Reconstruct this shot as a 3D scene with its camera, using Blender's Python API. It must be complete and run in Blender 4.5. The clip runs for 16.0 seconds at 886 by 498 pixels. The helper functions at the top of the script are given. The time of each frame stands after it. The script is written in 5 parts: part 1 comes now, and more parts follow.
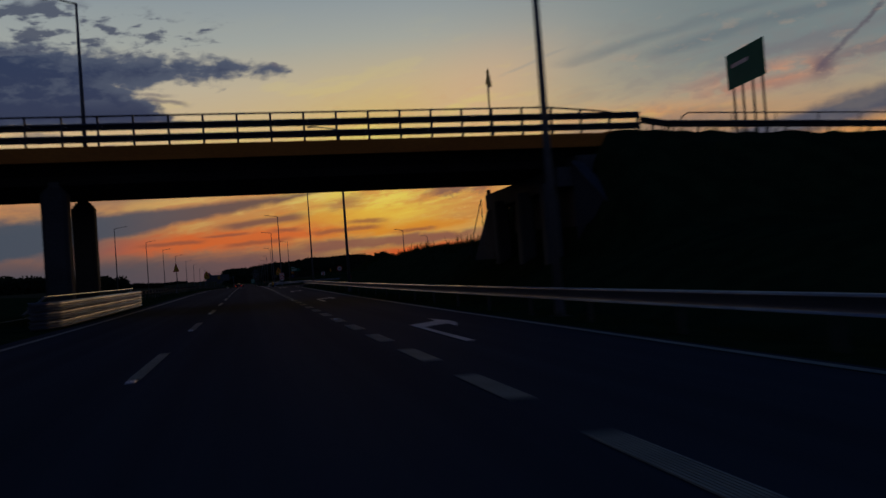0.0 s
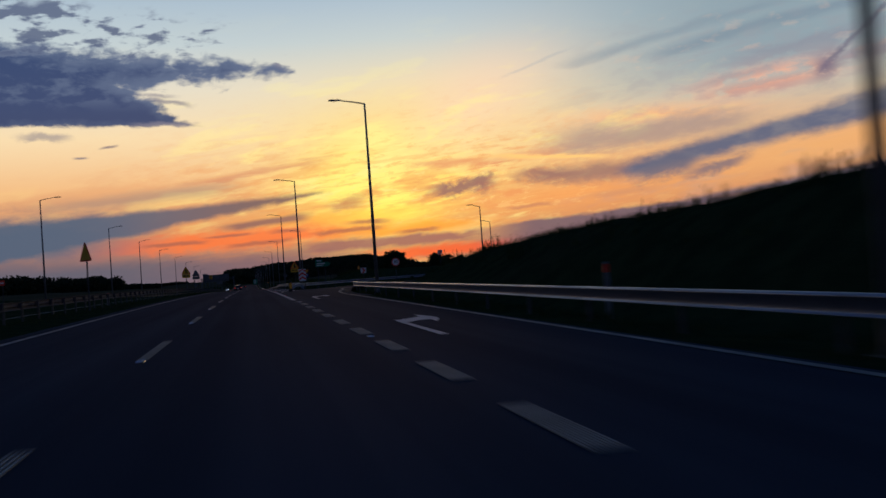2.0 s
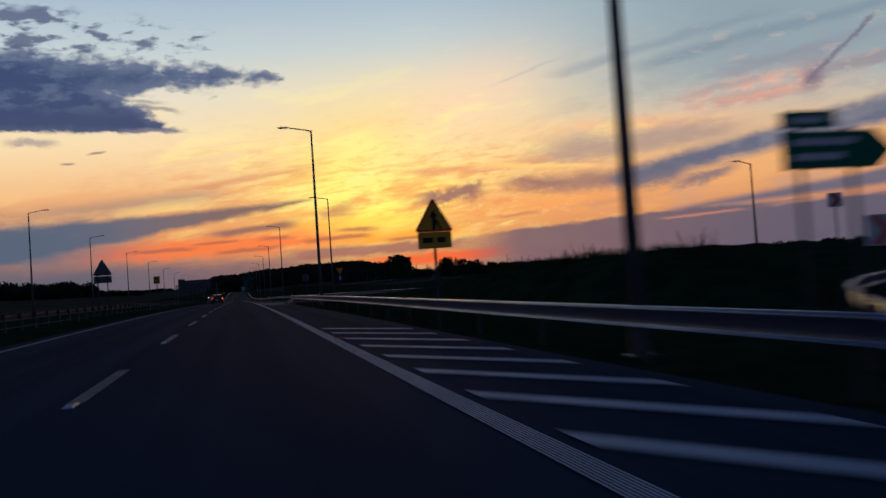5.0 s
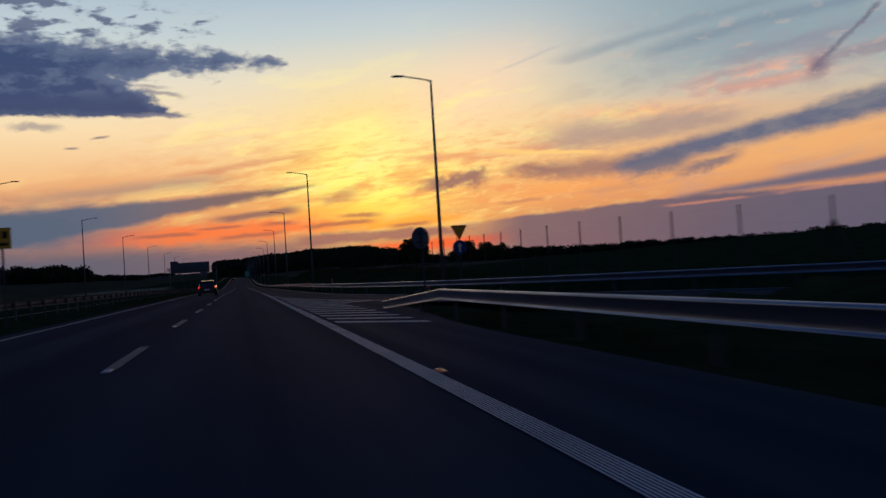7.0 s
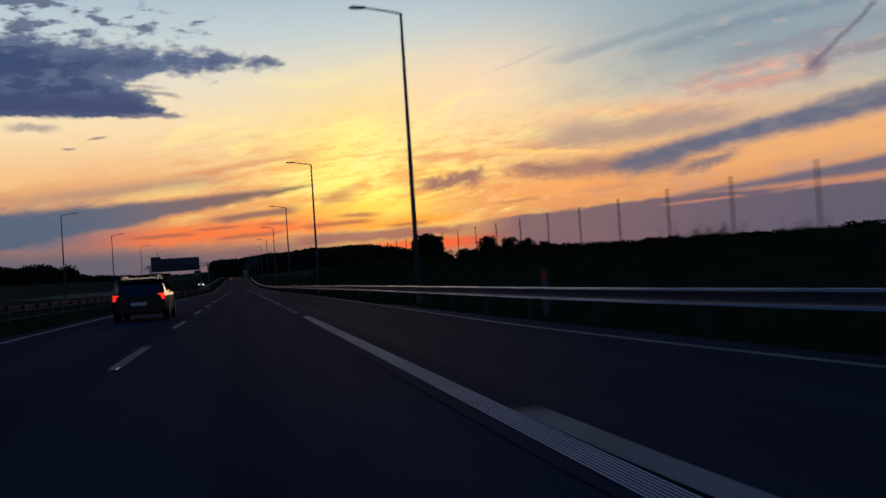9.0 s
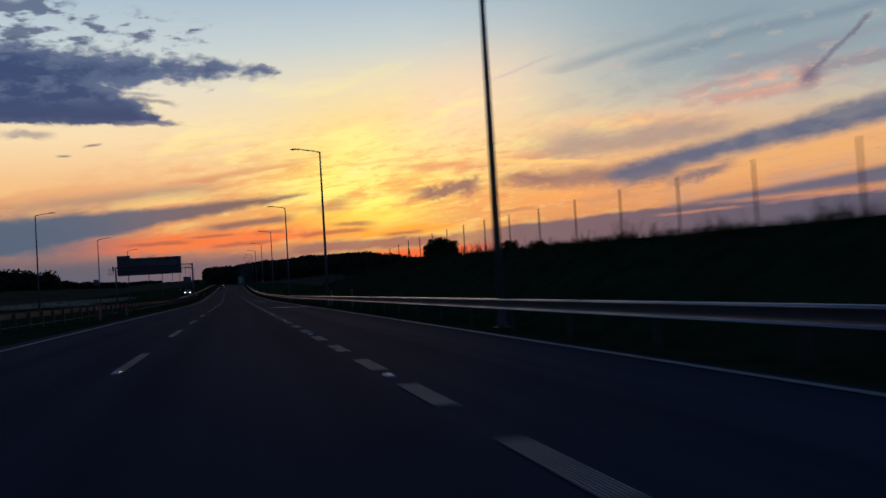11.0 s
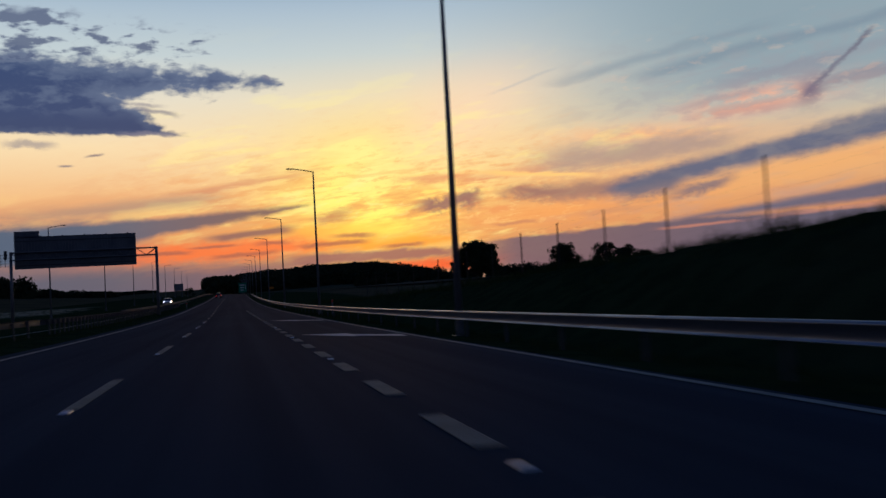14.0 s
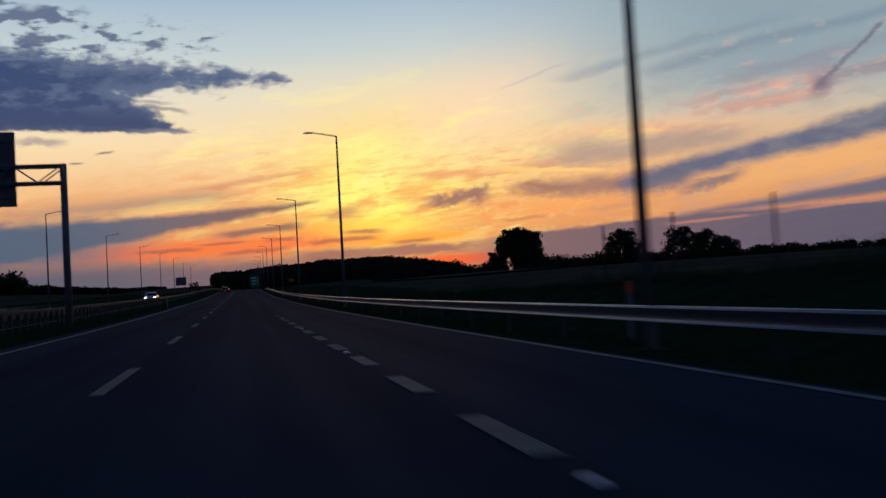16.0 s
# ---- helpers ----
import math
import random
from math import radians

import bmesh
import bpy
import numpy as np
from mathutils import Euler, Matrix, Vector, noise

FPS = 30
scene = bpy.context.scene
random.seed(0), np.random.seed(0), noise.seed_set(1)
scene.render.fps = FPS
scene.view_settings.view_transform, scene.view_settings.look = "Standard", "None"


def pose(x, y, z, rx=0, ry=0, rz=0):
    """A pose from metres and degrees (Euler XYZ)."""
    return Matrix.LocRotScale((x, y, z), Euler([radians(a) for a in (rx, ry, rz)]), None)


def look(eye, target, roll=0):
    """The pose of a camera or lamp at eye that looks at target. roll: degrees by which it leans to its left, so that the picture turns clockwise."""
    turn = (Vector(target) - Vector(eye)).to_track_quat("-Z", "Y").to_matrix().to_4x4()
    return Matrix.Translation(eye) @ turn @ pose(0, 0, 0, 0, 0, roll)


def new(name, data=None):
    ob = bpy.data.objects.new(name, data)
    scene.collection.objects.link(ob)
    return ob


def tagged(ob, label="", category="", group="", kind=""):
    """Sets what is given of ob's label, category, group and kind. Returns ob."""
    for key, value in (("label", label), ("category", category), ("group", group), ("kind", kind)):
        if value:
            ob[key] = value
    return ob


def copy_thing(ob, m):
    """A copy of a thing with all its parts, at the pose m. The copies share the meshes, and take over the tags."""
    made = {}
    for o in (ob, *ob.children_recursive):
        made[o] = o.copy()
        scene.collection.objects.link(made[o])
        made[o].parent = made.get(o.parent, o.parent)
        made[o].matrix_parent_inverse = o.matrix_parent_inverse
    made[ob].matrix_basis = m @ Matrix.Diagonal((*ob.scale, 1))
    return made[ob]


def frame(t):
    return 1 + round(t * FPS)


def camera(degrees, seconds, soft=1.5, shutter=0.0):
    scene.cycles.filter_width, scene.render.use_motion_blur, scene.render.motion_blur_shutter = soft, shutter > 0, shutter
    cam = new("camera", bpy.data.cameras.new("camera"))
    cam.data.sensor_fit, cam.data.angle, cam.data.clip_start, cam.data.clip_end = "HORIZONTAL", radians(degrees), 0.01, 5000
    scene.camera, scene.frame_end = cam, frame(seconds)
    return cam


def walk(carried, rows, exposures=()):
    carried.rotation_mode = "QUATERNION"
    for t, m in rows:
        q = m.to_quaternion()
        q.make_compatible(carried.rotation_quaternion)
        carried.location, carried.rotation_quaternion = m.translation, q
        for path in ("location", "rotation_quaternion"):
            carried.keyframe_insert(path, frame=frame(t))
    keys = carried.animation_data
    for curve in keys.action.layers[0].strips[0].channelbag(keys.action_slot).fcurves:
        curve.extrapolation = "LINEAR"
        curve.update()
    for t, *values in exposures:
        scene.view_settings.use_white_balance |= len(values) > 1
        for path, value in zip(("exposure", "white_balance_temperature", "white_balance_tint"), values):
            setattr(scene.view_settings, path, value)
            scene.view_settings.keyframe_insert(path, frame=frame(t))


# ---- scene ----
LENS = 51.65
EYE = 1.09  # height of the eye over the lane, a little more at first

# ---- the road's long section and its slight bend ----
SECTION_Y = (-300, -60, 0, 38, 60, 120, 204, 300, 366, 425, 470, 530, 620, 760, 1000, 1500, 2500)
SECTION_Z = (-2.1, -0.19, 0.28, 0.58, 0.87, 1.6, 2.05, 2.0, 1.78, 1.5, 1.4, 1.65, 2.7, 5.2, 7.6, 9, 12)
FIELD_Z = (-2.1, -0.19, 0.28, 0.58, 0.87, 1.6, 2.05, 2.0, 1.78, 1.5, 1.4, 1.6, 2.2, 3.6, 6.0, 9, 12)  # the fields to both sides


def road_z(y, heights=SECTION_Z):
    """Height of the carriageway at y, rounded over the breaks of the section."""
    y = np.asarray(y, float)
    return sum(np.interp(y + d, SECTION_Y, heights) for d in (-24, -12, 0, 12, 24)) / 5


def bend(y):
    """A slight drift to the left that straightens out again."""
    t = np.maximum(0, np.asarray(y, float) - 430)
    return -np.minimum(t, 100) ** 2 / 18000 - 0.333 * (1 - np.exp(-np.maximum(0, t - 100) / 30))


# seconds, metres along the road, drift in the lane, turn, tilt, lean
PATH = [
    (0, 2.4, -0.28, -12, 1.64, 4.3),
    (0.5, 16.6, -0.22, -12.08, 1.64, 4.2),
    (1, 31, -0.18, -12.09, 1.58, 4.18),
    (1.5, 44.8, -0.13, -11.88, 1.57, 4.13),
    (2, 58.7, -0.09, -11.86, 1.7, 4.2),
    (2.5, 73.2, -0.07, -11.83, 1.74, 4.15),
    (3, 87.7, -0.04, -11.92, 2.02, 4.15),
    (4.2, 122.76, 0, -12.4, 2.05, 4.28),
    (5.5, 160.8, 0, -12.65, 2.2, 3.79),
    (6, 174.6, 0, -12.61, 1.44, 3.83),
    (6.5, 189.35, 0, -12.48, 1.22, 3.73),
    (7, 204.1, 0, -12.41, 1.31, 3.62),
    (7.5, 218.9, 0, -12.36, 1.38, 3.7),
    (8, 233.7, 0, -12.19, 1.33, 3.79),
    (8.5, 248.1, 0, -12.1, 1.37, 3.76),
    (9, 263.3, 0, -12.54, 1.28, 3.81),
    (10.2, 298.68, 0, -12.71, 1.63, 3.64),
    (11.5, 337, 0, -12.9, 2.02, 3.44),
    (12, 351.45, 0.03, -12.62, 2.26, 3.23),
    (12.5, 365.9, 0.06, -12.76, 2.27, 3.36),
    (13, 380.6, 0.07, -12.72, 2.59, 3.36),
    (13.5, 395.3, 0.07, -12.68, 2.72, 3.23),
    (14, 410, 0.07, -12.83, 2.6, 3.13),
    (14.5, 424.7, 0.08, -12.73, 2.41, 3.22),
    (15, 439.63, 0.04, -12.48, 2.31, 3.36),
    (15.5, 454.57, -0.01, -12.39, 2.31, 3.41),
    (16, 469.5, -0.05, -12.24, 2.37, 3.31),
]

cam = camera(LENS, 16.0, soft=1.5, shutter=0.4)
walk(cam, [(t, pose(float(bend(y)) + drift, y, float(road_z(y)) + EYE + float(np.interp(t, (0, 3, 5.5), (0.05, 0.05, 0))), 90 + tilt, lean, turn)) for t, y, drift, turn, tilt, lean in PATH],
     exposures=[(0.0, -0.8, 7100, 10), (0.3, -0.5, 6900, 10), (0.5, 0.0, 6800, 10), (0.8, 0.17, 5900, 8), (1.0, 0.22, 5500, 6), (1.25, 0.05, 6200, 9), (1.5, -0.18, 6750, 10), (1.8, -0.06, 6450, 10), (2.2, 0.0, 6400, 10), (16.0, 0.0, 6400, 10)])

# ---- sky and sun ----
world = bpy.data.worlds.new("dusk_sky")
scene.world = world
world.use_nodes = True


class Sum:
    """A value in a node tree, with the arithmetic written out as Math nodes."""

    def __init__(self, tree, socket):
        self.tree, self.socket = tree, socket

    def op(self, kind, other=None, third=None, clamp=False):
        node = self.tree.nodes.new("ShaderNodeMath")
        node.operation, node.use_clamp = kind, clamp
        for i, v in enumerate((self, other, third)):
            if isinstance(v, Sum):
                self.tree.links.new(v.socket, node.inputs[i])
            elif v is not None:
                node.inputs[i].default_value = v
        return Sum(self.tree, node.outputs[0])

    def __add__(self, o): return self.op("ADD", o)
    def __radd__(self, o): return self.op("ADD", o)
    def __sub__(self, o): return self.op("SUBTRACT", o)
    def __mul__(self, o): return self.op("MULTIPLY", o)
    def __rmul__(self, o): return self.op("MULTIPLY", o)
    def __truediv__(self, o): return self.op("DIVIDE", o)

    def step(self, low, high):
        """0 below low, 1 above high, smooth between (low may be above high)."""
        node = self.tree.nodes.new("ShaderNodeMapRange")
        node.interpolation_type = "SMOOTHSTEP"
        node.inputs["From Min"].default_value, node.inputs["From Max"].default_value = low, high
        if low > high:
            node.inputs["From Min"].default_value, node.inputs["From Max"].default_value = high, low
            node.inputs["To Min"].default_value, node.inputs["To Max"].default_value = 1, 0
        self.tree.links.new(self.socket, node.inputs["Value"])
        return Sum(self.tree, node.outputs["Result"])


def rgb(r, g, b):
    """Linear colour from the usual 0 to 255 values."""
    return tuple(((c / 255 + 0.055) / 1.055) ** 2.4 if c > 10 else c / 255 / 12.92 for c in (r, g, b)) + (1,)


def blend(tree, mask, a, b):
    """Colour a where mask is 0, b where it is 1."""
    node = tree.nodes.new("ShaderNodeMix")
    node.data_type = "RGBA"
    tree.links.new(mask.socket, node.inputs[0])
    for socket, c in ((node.inputs[6], a), (node.inputs[7], b)):
        if isinstance(c, tuple):
            socket.default_value = c
        else:
            tree.links.new(c, socket)
    return node.outputs[2]


def sky():
    tree = world.node_tree
    nodes, links = tree.nodes, tree.links
    back = nodes["Background"]
    coord = nodes.new("ShaderNodeTexCoord")
    split = nodes.new("ShaderNodeSeparateXYZ")
    links.new(coord.outputs["Generated"], split.inputs[0])
    x, y, z = (Sum(tree, s) for s in split.outputs)
    az = x.op("ARCTAN2", y) * 57.2958
    el = z.op("ARCSINE") * 57.2958

    def noise_at(sx, sy, tilt, detail=5.0, rough=0.55, shift=0.0, warp=0.0):
        """Noise over the sky, stretched along lines that rise by tilt degrees of height per degree of turn."""
        join = nodes.new("ShaderNodeCombineXYZ")
        links.new((az * sx).socket, join.inputs[0])
        links.new(((el - az * tilt) * sy + shift).socket, join.inputs[1])
        join.inputs[2].default_value = shift
        n = nodes.new("ShaderNodeTexNoise")
        n.inputs["Scale"].default_value, n.inputs["Detail"].default_value = 1.0, detail
        n.inputs["Roughness"].default_value, n.inputs["Distortion"].default_value = rough, warp
        links.new(join.outputs[0], n.inputs["Vector"])
        return Sum(tree, n.outputs["Fac"])

    wisps = noise_at(0.15, 0.62, 0.09, 5, 0.55, 3.1, 0.3)
    fine = noise_at(0.55, 1.5, 0.07, 6, 0.60, 9.4, 0.25)
    cirrus = noise_at(0.20, 0.80, 0.13, 4, 0.50, 12.6, 0.3)
    dots = noise_at(0.95, 2.4, 0.04, 4, 0.55, 5.7, 0.25)
    flecks = noise_at(0.55, 1.25, 0.03, 7, 0.55, 7.9, 0.2)
    lumps = noise_at(0.75, 1.35, 0.02, 6, 0.6, 1.3, 0.3)
    cells = noise_at(0.62, 1.75, 0.05, 3, 0.45, 21.7, 0.15)
    billow = noise_at(0.42, 1.05, 0.03, 5, 0.55, 17.2, 0.2)
    threads = noise_at(0.35, 2.6, 0.10, 4, 0.55, 31.4, 0.3)

    def lobe(a, e, wa, we, tilt=0.0):
        """A soft round glow about one direction."""
        p = (az - a) * (1 / wa)
        q = (el - e - (az - a) * tilt) * (1 / we)
        return (p * p + q * q).op("MULTIPLY", -1.0).op("EXPONENT")

    def streak(a0, e0, a1, e1, half, ragged=1.0, soft=0.6, ends=2.0, src=None):
        """A drawn-out cloud between two directions, its edges broken up by noise."""
        tilt = (e1 - e0) / (a1 - a0)
        off = el - e0 - (az - a0) * tilt + ((src or fine) - 0.5) * (ragged * half * 2.6)
        body = off.op("ABSOLUTE").step(half * (1 + soft), half * (1 - soft))
        along = az + ((src or fine) - 0.5) * (ends * 2.5)
        return body * along.step(a0 - ends, a0 + ends) * along.step(a1 + ends, a1 - ends)

    def wedge(tip, e0, rise, grow, ragged, soft, src, side=1, blunt=0.04):
        """A cloud bar that widens steadily from a tip, towards higher az (side 1) or lower (side -1)."""
        run = (az - tip) * side + (src - 0.5) * 2.4
        half = run * grow + blunt
        off = (el - e0 - (az - tip) * rise + (src - 0.5) * ragged).op("ABSOLUTE")
        return (half - off).step(-soft * 0.5, soft) * run.step(-0.4, 1.2)

    # the clear sky by height: dusky haze below, warm, then pale blue
    ramp = nodes.new("ShaderNodeValToRGB")
    stops = [(0.0, rgb(104, 84, 100)), (0.10, rgb(126, 96, 106)), (0.20, rgb(204, 140, 104)), (0.34, rgb(244, 194, 138)),
             (0.50, rgb(250, 222, 176)), (0.64, rgb(232, 222, 200)), (0.78, rgb(196, 208, 210)), (1.0, rgb(156, 180, 202))]
    ramp.color_ramp.elements[0].position, ramp.color_ramp.elements[0].color = stops[0]
    ramp.color_ramp.elements[1].position, ramp.color_ramp.elements[1].color = stops[-1]
    for p, c in stops[1:-1]:
        ramp.color_ramp.elements.new(p).color = c
    links.new((el * (1 / 19)).op("ADD", 0.0, clamp=True).socket, ramp.inputs[0])
    col = ramp.outputs[0]
    # cooler to the far side, where thin cloud greys the blue
    col = blend(tree, az.step(10, 33) * el.step(6, 12) * 0.95, col, rgb(140, 160, 170))
    col = blend(tree, lobe(10, 4, 30, 3.0) * 0.5, col, rgb(248, 158, 82))
    # the glow where the sun has gone down, fanning upwards
    col = blend(tree, lobe(10.5, 8.2, 8.5, 4.2) * 0.80, col, rgb(255, 222, 130))
    col = blend(tree, lobe(8.4, 5.6, 4.6, 2.8) * 0.95, col, rgb(276, 252, 104))
    col = blend(tree, lobe(8.6, 6.3, 3.4, 1.7) * 0.6, col, rgb(272, 254, 132))
    col = blend(tree, lobe(9.6, 8.0, 4.2, 1.6, 0.32) * 0.7, col, rgb(255, 240, 130))
    col = blend(tree, lobe(14.5, 10.6, 5.0, 2.8, 0.3) * 0.65, col, rgb(255, 216, 184))
    col = blend(tree, lobe(26, 8.85, 6.0, 0.55, -0.04) * (fine.step(0.30, 0.60) * 0.4 + 0.5), col, rgb(252, 190, 138))
    col = blend(tree, lobe(35, 6.0, 9, 0.9, 0.13) * 0.85, col, rgb(255, 186, 114))
    col = blend(tree, lobe(22, 4.6, 7, 0.8, 0.03) * 0.7, col, rgb(255, 168, 92))
    col = blend(tree, lobe(32.6, 10.2, 4.2, 0.75, 0.07) * flecks.step(0.34, 0.58), col, rgb(250, 184, 150))
    col = blend(tree, az.step(19, 27) * el.step(2.5, 4) * el.step(10, 7.5) * 0.30, col, rgb(206, 146, 106))
    # thin veils drawn across the glow
    near = lobe(10, 6.5, 15, 5)
    col = blend(tree, cirrus.step(0.52, 0.66) * lobe(8, 5.6, 10, 2.6) * 0.62, col, rgb(238, 150, 84))
    col = blend(tree, cirrus.step(0.46, 0.34) * near * 0.75, col, rgb(264, 248, 150))
    col = blend(tree, wisps.step(0.50, 0.66) * el.step(8.5, 5.5) * 0.38, col, rgb(214, 142, 104))
    col = blend(tree, threads.step(0.50, 0.64) * el.step(9.5, 6.5) * az.step(-8, 0) * az.step(24, 16) * 0.40, col, rgb(236, 150, 86))
    col = blend(tree, threads.step(0.44, 0.32) * lobe(9, 5.4, 6.5, 2.6) * 0.6, col, rgb(284, 256, 128))
    col = blend(tree, cirrus.step(0.54, 0.72) * az.step(17, 24) * el.step(15, 10) * 0.28, col, rgb(168, 154, 156))
    col = blend(tree, (fine * 0.6 + threads * 0.4).step(0.47, 0.60) * lobe(15.5, 6.0, 4.2, 2.0, 0.1) * 0.75, col, rgb(240, 152, 96))
    col = blend(tree, (fine * 0.6 + wisps * 0.4).step(0.48, 0.62) * lobe(-3, 7.0, 5.5, 2.0, 0.1) * 0.55, col, rgb(238, 172, 120))
    col = blend(tree, streak(22, 12.8, 34, 14.6, 0.26, 1.8, 0.95, 2.6, cirrus) * 0.5, col, rgb(128, 146, 160))
    col = blend(tree, streak(17, 12.2, 21, 13.4, 0.08, 1.6, 0.95, 1.0, fine) * 0.35, col, rgb(170, 176, 180))
    # fine curdled texture through the glow
    curdle = noise_at(0.95, 3.4, 0.10, 5, 0.62, 41.3, 0.35)
    around = lobe(11, 6.2, 13, 3.6)
    col = blend(tree, curdle.step(0.52, 0.66) * around * 0.42, col, rgb(238, 156, 92))
    col = blend(tree, curdle.step(0.46, 0.34) * around * 0.38, col, rgb(272, 240, 150))
    # fiery bands low over the horizon
    col = blend(tree, streak(-9, 2.95, 7, 3.35, 0.50, 1.1, 0.85, 3.0) * 0.92, col, rgb(248, 120, 66))
    col = blend(tree, streak(2, 4.1, 9, 4.0, 0.35, 1.1, 0.8, 2.5) * 0.7, col, rgb(255, 168, 70))
    col = blend(tree, streak(6, 3.15, 14, 3.2, 0.35, 1.0, 0.8, 2.5) * 0.85, col, rgb(255, 162, 56))
    col = blend(tree, streak(7.5, 1.55, 17, 1.75, 0.34, 0.8, 0.8, 2.0) * 0.9, col, rgb(242, 92, 52))
    col = blend(tree, lobe(8.6, 4.1, 3.2, 0.6) * 0.6, col, rgb(276, 236, 92))
    # long cloud bars, broken along their edges
    col = blend(tree, az.step(-3, -11) * streak(-34, 3.4, -3, 3.7, 1.35, 0.6, 0.7, 4.0) * 0.85, col, rgb(82, 100, 122))
    col = blend(tree, streak(-10.5, 5.7, -1.2, 6.35, 0.42, 1.4, 0.9, 2.5, wisps) * 0.62, col, rgb(160, 134, 122))
    col = blend(tree, streak(-2.5, 6.75, 4.6, 7.7, 0.16, 2.2, 0.9, 1.8, threads) * 0.6, col, rgb(216, 140, 104))
    left_bar = blend(tree, az.step(3, -9), rgb(112, 92, 96), rgb(76, 96, 120))
    col = blend(tree, wedge(5.4, 5.78, 0.112, 0.052, 0.55, 0.28, fine, -1, 0.10) * 0.92, col, left_bar)
    col = blend(tree, streak(-1.4, 3.82, 3.6, 4.28, 0.24, 1.3, 0.7, 0.9, wisps) * 0.85, col, rgb(128, 94, 96))
    col = blend(tree, streak(5.2, 4.85, 7.2, 5.05, 0.34, 1.6, 0.8, 0.7) * 0.6, col, rgb(178, 112, 92))
    col = blend(tree, streak(3.4, 2.35, 14, 2.45, 0.30, 0.9, 0.6, 1.5) * 0.88, col, rgb(146, 98, 98))
    for a0, e0, a1, e1, w in ((-6, 3.05, -2.5, 3.1, 0.10), (-1, 2.8, 2.6, 2.95, 0.12), (-2.4, 3.35, 0.2, 3.45, 0.07), (1.4, 3.45, 3.4, 3.5, 0.10), (4.2, 3.2, 8.2, 3.35, 0.14), (6.4, 3.75, 8.6, 3.7, 0.12), (9.4, 2.95, 11.6, 3.0, 0.12)):
        col = blend(tree, streak(a0, e0, a1, e1, w, 1.4, 0.8, 0.7) * 0.75, col, rgb(160, 96, 82))
    col = blend(tree, streak(11.6, 5.25, 15.4, 5.75, 0.42, 1.9, 0.6, 0.8, lumps) * 0.9, col, rgb(146, 106, 102))
    col = blend(tree, streak(10.6, 7.05, 14.6, 7.0, 0.2, 1.5, 0.8, 1.2) * 0.65, col, rgb(232, 152, 106))
    col = blend(tree, streak(15.0, 6.9, 20.5, 7.4, 0.22, 1.7, 0.9, 1.5, threads) * 0.5, col, rgb(226, 150, 112))
    col = blend(tree, streak(17.6, 5.75, 25.0, 5.8, 0.46, 1.5, 0.9, 1.4, (wisps + lumps) * 0.5) * 0.8, col, rgb(146, 112, 108))
    col = blend(tree, streak(19.6, 7.75, 31, 7.95, 0.62, 1.5, 0.9, 2.2, (wisps + fine) * 0.5) * 0.74, col, rgb(166, 142, 136))
    col = blend(tree, streak(15.6, 7.2, 22.2, 6.65, 0.13, 1.9, 0.9, 1.2, (fine + threads) * 0.5) * 0.85, col, rgb(264, 210, 124))
    col = blend(tree, streak(17.0, 5.85, 20.2, 5.6, 0.34, 1.9, 0.8, 0.8, lumps) * 0.75, col, rgb(160, 116, 104))
    col = blend(tree, streak(16.4, 3.95, 19.0, 4.0, 0.10, 1.6, 0.9, 0.9, lumps) * 0.6, col, rgb(190, 124, 98))
    col = blend(tree, streak(21.5, 4.35, 25.5, 4.5, 0.16, 1.8, 0.9, 1.2, wisps) * 0.5, col, rgb(206, 146, 110))
    col = blend(tree, wedge(23.2, 5.62, 0.157, 0.024, 1.5, 0.55, (wisps + fine + lumps) * 0.3333, 1, 0.52) * 0.95, col, blend(tree, billow.step(0.40, 0.64), rgb(86, 98, 126), rgb(112, 116, 132)))
    col = blend(tree, streak(24.4, 5.45, 27.8, 6.0, 0.60, 1.5, 0.8, 0.8, (lumps + fine) * 0.5) * 0.85, col, rgb(100, 102, 122))
    col = blend(tree, streak(27.4, 4.95, 30.6, 5.75, 0.30, 1.5, 0.8, 0.9, lumps) * 0.8, col, rgb(112, 104, 120))
    col = blend(tree, wedge(26.4, 3.42, 0.075, 0.032, 0.6, 0.34, (wisps + fine) * 0.5, 1, 0.14) * 0.92, col, rgb(92, 96, 120))
    col = blend(tree, streak(26, 12.4, 46, 14.8, 0.30, 1.2, 0.9, 2.4, cirrus) * 0.62, col, rgb(122, 140, 156))
    col = blend(tree, streak(33, 11.8, 42, 12.9, 0.30, 1.6, 0.9, 2.0, cirrus) * 0.45, col, rgb(142, 148, 160))
    col = blend(tree, streak(28.2, 10.2, 33.0, 10.8, 0.22, 2.4, 0.95, 1.2, flecks) * 0.5, col, rgb(170, 144, 146))
    col = blend(tree, streak(29, 9.65, 34.6, 9.9, 0.2, 2.4, 0.95, 1.2, flecks) * 0.5, col, rgb(196, 138, 130))
    col = blend(tree, streak(35.2, 10.3, 38.9, 13.3, 0.17, 2.6, 0.9, 0.35, (lumps + dots) * 0.5) * 0.85, col, rgb(112, 112, 128))
    col = blend(tree, lobe(35.5, 10.4, 0.8, 0.8, 0.3) * lumps.step(0.35, 0.55) * 0.9, col, rgb(124, 108, 126))
    col = blend(tree, streak(36, 10.6, 44, 11.4, 0.3, 1.8, 0.8, 1.0, flecks) * 0.6, col, rgb(142, 130, 142))
    col = blend(tree, streak(30, 11.3, 37, 11.9, 0.35, 2.2, 0.7, 2.0, flecks) * 0.5, col, rgb(144, 142, 154))
    high = az.step(18, 26) * el.step(7, 9.5) * el.step(16, 12.5)
